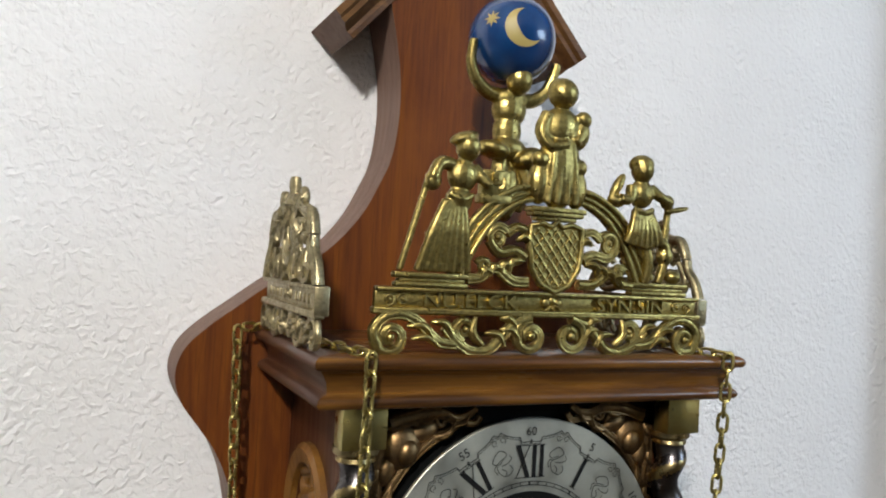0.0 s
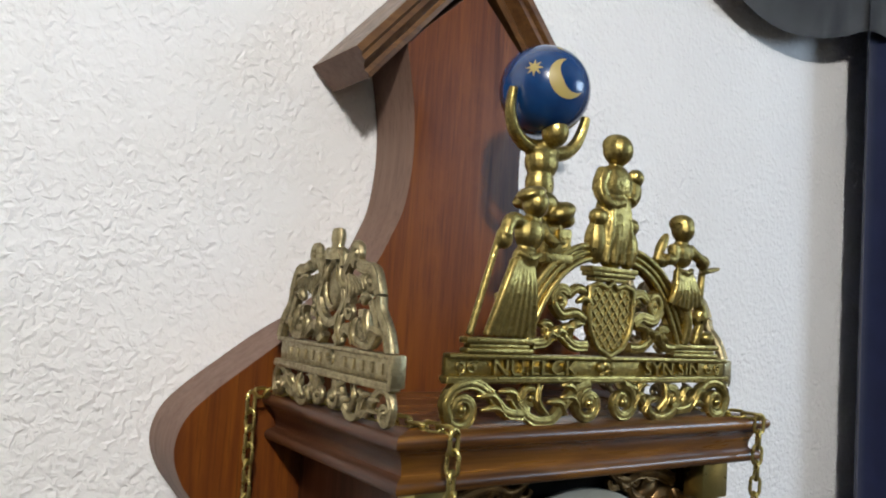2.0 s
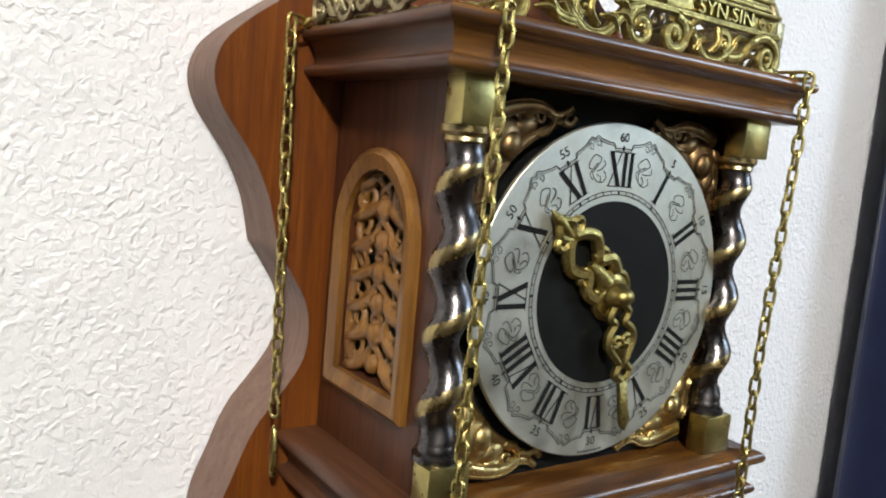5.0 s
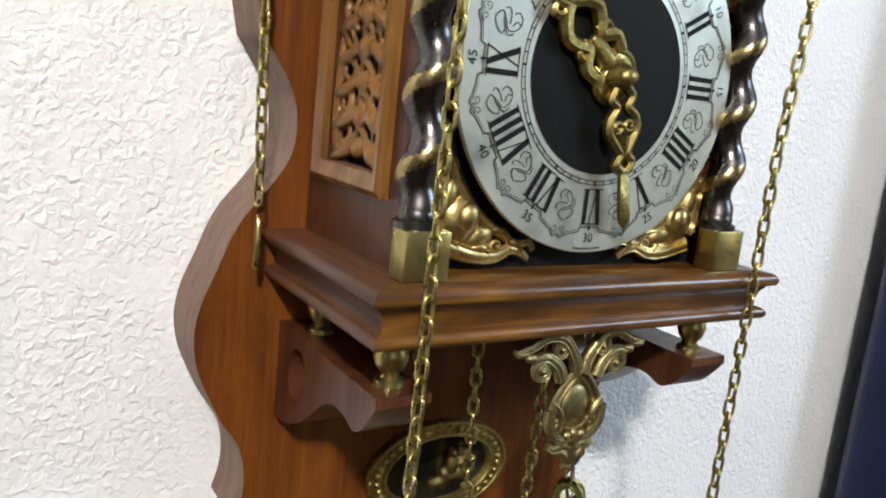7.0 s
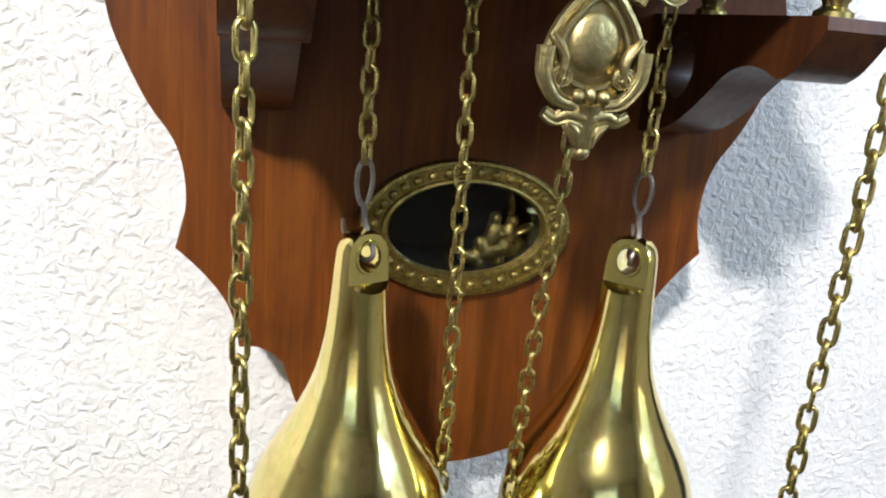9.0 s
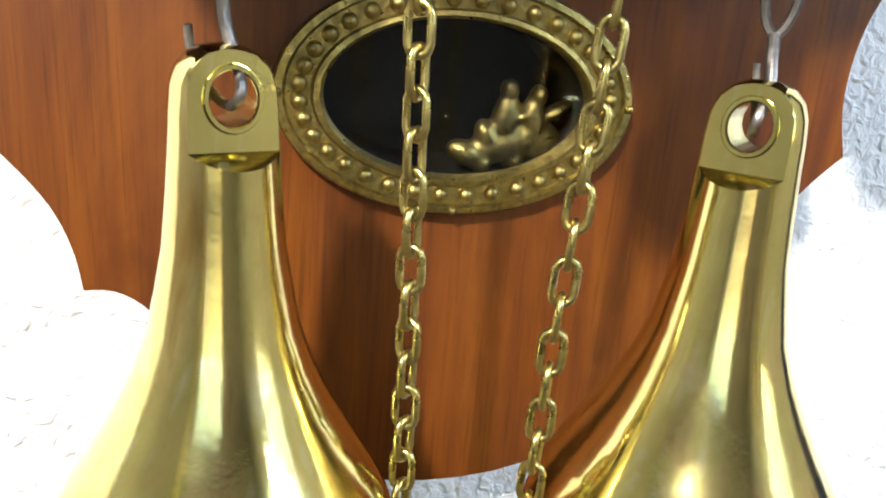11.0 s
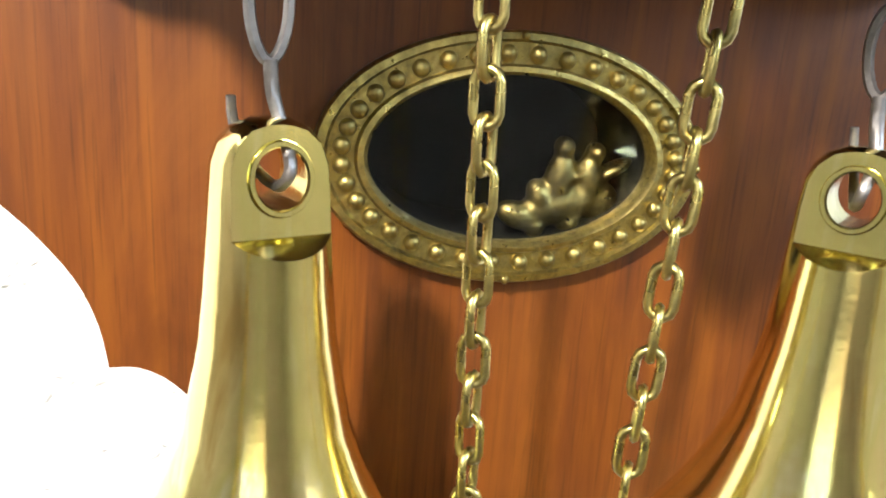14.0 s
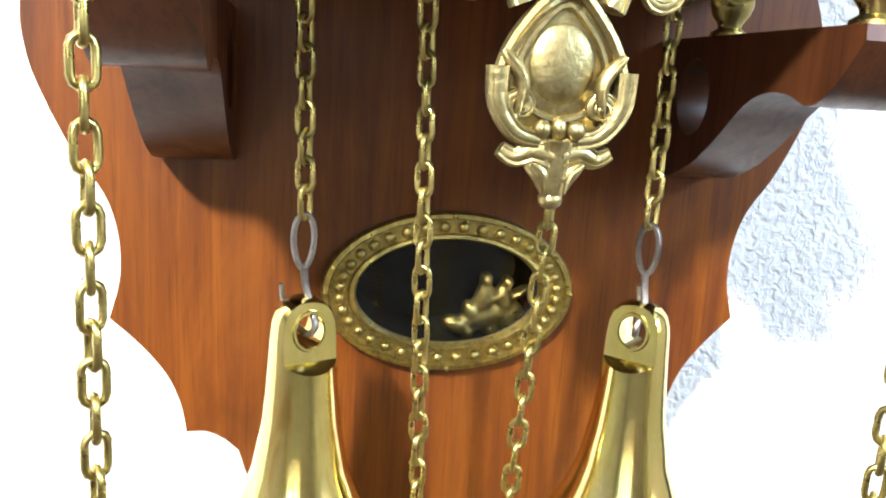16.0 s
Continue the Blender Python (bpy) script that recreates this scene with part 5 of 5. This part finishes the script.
for u, v, ru, rv, lean in ((0.0165, -0.2215, 0.0100, 0.0034, -14), (0.0070, -0.2240, 0.0044, 0.0026, 20), (0.0160, -0.2150, 0.0028, 0.0056, 8), (0.0165, -0.2078, 0.0019, 0.0021, 0), (0.0232, -0.2155, 0.0026, 0.0052, -10), (0.0240, -0.2088, 0.0018, 0.0020, 0),
                           (0.0200, -0.2140, 0.0040, 0.0011, -20), (0.0285, -0.2125, 0.0040, 0.0013, -30), (0.0265, -0.2205, 0.0034, 0.0040, 10), (0.0115, -0.2195, 0.0022, 0.0036, -20), (0.0110, -0.2262, 0.0018, 0.0026, 0), (0.0190, -0.2255, 0.0020, 0.0028, 0)):
    blob(bm, (u - 0.001, BOARD_Y + 0.008, v + 0.0085), (ru * 1.3, 0.0035, rv * 1.25), (0, lean, 0), 12, 8)
merge(part("pendulum_figure", bm, BRASS, clock, "small brass pendulum figure behind glass", 60), 0.0007)


# ---- weights ----
PEAR = [(0.0, -0.1958), (0.0030, -0.1961), (0.0055, -0.1973), (0.0072, -0.1993), (0.0081, -0.2020), (0.0085, -0.2060), (0.0088, -0.2120), (0.0093, -0.2200), (0.0100, -0.2280), (0.0112, -0.2350), (0.0130, -0.2420), (0.0155, -0.2490), (0.0188, -0.2560), (0.0228, -0.2630), (0.0272, -0.2700), (0.0312, -0.2775),
        (0.0342, -0.2860), (0.0360, -0.2950), (0.0368, -0.3050), (0.0362, -0.3150), (0.0340, -0.3250), (0.0300, -0.3340), (0.0235, -0.3415), (0.0140, -0.3460), (0.0, -0.3475)]


def carved(bm, cutters):
    """The bmesh less the shapes of the cutters, as a new bmesh."""
    def temp(b):
        bmesh.ops.recalc_face_normals(b, faces=b.faces)
        me = bpy.data.meshes.new("temp")
        b.to_mesh(me)
        b.free()
        ob = bpy.data.objects.new("temp", me)
        scene.collection.objects.link(ob)
        return ob

    obs = [temp(bm)] + [temp(c) for c in cutters]
    for c in obs[1:]:
        m = obs[0].modifiers.new("cut", "BOOLEAN")
        m.operation, m.object, m.solver = "DIFFERENCE", c, "EXACT"
    me = bpy.data.meshes.new_from_object(obs[0].evaluated_get(bpy.context.evaluated_depsgraph_get()))
    for o in obs:
        bpy.data.objects.remove(o)
    out = bmesh.new()
    out.from_mesh(me)
    return out


def pear_mesh():
    front = prism(bmesh.new(), [(-0.0050, -0.2118), (-0.0034, -0.1900), (-0.0300, -0.1900), (-0.0300, -0.2262)], "x", -0.02, 0.02)
    back = prism(bmesh.new(), [(0.0058, -0.2118), (0.0048, -0.1900), (0.0300, -0.1900), (0.0300, -0.2262)], "x", -0.02, 0.02)
    eye = prism(bmesh.new(), ellipse((0, -0.2038), 0.0039, 0.0044, 32), "y", -0.02, 0.02)
    return carved(lathe(bmesh.new(), [(r * (0.96 if z < -0.235 else 1.0), z) for r, z in PEAR], seg=72), [front, back, eye])


def weight(x, y, turn):
    w = thing("pear_weight", "polished brass pear-shaped clock weight on a steel hook", "clock weight", "weights hanging under the clock", at=(x, y, 0.0072))
    w.rotation_euler = (0, 0, radians(turn))
    part("pear_body", pear_mesh(), POLISHED, w, "", 32)
    bm = bmesh.new()
    rim = [(u, -0.0044 + 0.073 * (v + 0.2038), v) for u, v in ellipse((0, -0.2038), 0.0043, 0.0048, 28)]
    tube(bm, rim, 0.0006, 6, closed=True)
    part("eye_rim", bm, POLISHED, w, "", 60)
    bm = bmesh.new()
    loop = [(0.0028 * math.sin(a) * (1 + 0.15 * math.cos(a)), 0.0004, -0.1835 + 0.0068 * math.cos(a)) for a in [2 * math.pi * k / 22 for k in range(22)]]
    tube(bm, loop, 0.00085, 6, closed=True)
    stem = bez([(0, 0, -0.1900), (0.0004, 0.0, -0.1945), (0.0012, -0.0010, -0.1985), (0.0014, -0.0030, -0.2015), (0.0010, -0.0050, -0.2045), (0.0002, -0.0030, -0.2068), (-0.0008, 0.0010, -0.2060), (-0.0020, 0.0050, -0.2030), (-0.0030, 0.0062, -0.1990), (-0.0034, 0.0060, -0.1955)], 4)
    tube(bm, stem, taper(len(stem), 0.0011, 0.0007), 6)
    bmesh.ops.translate(bm, verts=bm.verts, vec=(0, 0, 0.0018))
    part("steel_hook", bm, STEEL, w, "flat grey steel hook", 60)
    return w


weight(-0.0474, 0.0365, 24)
weight(0.0430, 0.0340, -46)


# ---- chains ----
def link_mesh():
    bm = bmesh.new()
    hw, hl, n = 0.00195, 0.0022, 5
    pts = [(hw * math.cos(a), 0, hl + hw * math.sin(a)) for a in [math.pi * k / n for k in range(n + 1)]]
    pts += [(hw * math.cos(a), 0, -hl + hw * math.sin(a)) for a in [math.pi + math.pi * k / n for k in range(n + 1)]]
    tube(bm, pts, 0.00078, 6, closed=True)
    for f in bm.faces:
        f.smooth = True
    me = bpy.data.meshes.new("link")
    bm.to_mesh(me)
    bm.free()
    me.materials.append(CHAIN)
    return me


LINK = link_mesh()
PITCH = 0.0067


def chain(pts, label, roll=20, seed=1):
    """Links of alternating turn strung along a line of points."""
    ch = thing("chain", label, "chain", "brass clock chains", at=pts[0])
    pts = [Vector(p) for p in pts]
    rnd = random.Random(seed)
    lens = [(b - a).length for a, b in zip(pts, pts[1:])]
    total, s, k = sum(lens), 0.0, 0
    while s < total:
        d, i = s, 0
        while i < len(lens) - 1 and d > lens[i]:
            d -= lens[i]
            i += 1
        p = pts[i].lerp(pts[i + 1], min(1, d / lens[i]))
        t = (pts[i + 1] - pts[i]).normalized()
        q = t.to_track_quat("Z", "Y") if abs(t.z) < 0.95 else Vector((0, 0, 1)).rotation_difference(t if t.z > 0 else -t)
        ob = bpy.data.objects.new("link", LINK)
        scene.collection.objects.link(ob)
        ob.parent = ch
        ob.matrix_local = Matrix.Translation(p - pts[0]) @ q.to_matrix().to_4x4() @ Matrix.Rotation(radians(roll + 90 * (k % 2) + rnd.uniform(-14, 14)), 4, "Z")
        s += PITCH
        k += 1
    return ch


TOP = 0.0970
chain([(-0.0808, -0.0215, 0.0940), (-0.0832, -0.0220, -0.06), (-0.0835, -0.0225, -0.20), (-0.0825, -0.0225, -0.46)], "long brass link chain hanging over the cornice front", 25, 1)
chain([(-0.0808, -0.0180, TOP), (-0.0840, -0.0070, TOP), (-0.0890, 0.0130, TOP), (-0.0905, 0.0450, TOP), (-0.0960, 0.0850, TOP), (-0.1080, 0.0780, TOP)], "brass link chain lying on the cornice top", 35, 2)
chain([(-0.1105, 0.0750, 0.0940), (-0.1070, 0.0750, -0.0660)], "brass link chain hanging beside the clock case", 30, 3)
chain([(0.0860, -0.0215, 0.0940), (0.0840, -0.0215, 0.06), (0.0780, -0.0215, -0.02), (0.0765, -0.0215, -0.14), (0.0750, -0.0215, -0.235), (0.0730, -0.0215, -0.46)], "long brass link chain hanging over the cornice front", -30, 4)
chain([(0.0850, -0.0180, TOP), (0.0820, -0.0070, TOP), (0.0840, 0.0150, TOP), (0.0850, 0.05, TOP)], "brass link chain lying on the cornice top", 35, 5)
chain([(-0.0488, 0.0375, -0.0975), (-0.0474, 0.0366, -0.1656)], "brass link chain carrying a clock weight", 60, 6)
chain([(0.0445, 0.0375, -0.0975), (0.0430, 0.0340, -0.1656)], "brass link chain carrying a clock weight", 40, 7)
chain([(-0.0200, 0.0365, -0.0975), (-0.0178, 0.0360, -0.17), (-0.0155, 0.0360, -0.25), (-0.0135, 0.0360, -0.41)], "loose brass link chain hanging from the movement", 55, 8)
chain([(0.0160, 0.0305, -0.0975), (0.0130, 0.0300, -0.17), (0.0092, 0.0300, -0.235), (0.0040, 0.0300, -0.41)], "loose brass link chain hanging from the movement", 65, 9)
bm = bmesh.new()
tube(bm, [(0.0030 * math.cos(a), 0, -0.010 + 0.0105 * math.sin(a)) for a in [2 * math.pi * k / 24 for k in range(24)]], 0.0011, 6, closed=True)
ring = tagged(part("chain_ring", bm, CHAIN, None, "", 60), "long brass end ring on a hanging chain", "ring")
ring.matrix_world = pose(-0.1066, 0.0750, -0.0690, 0, 0, 75)
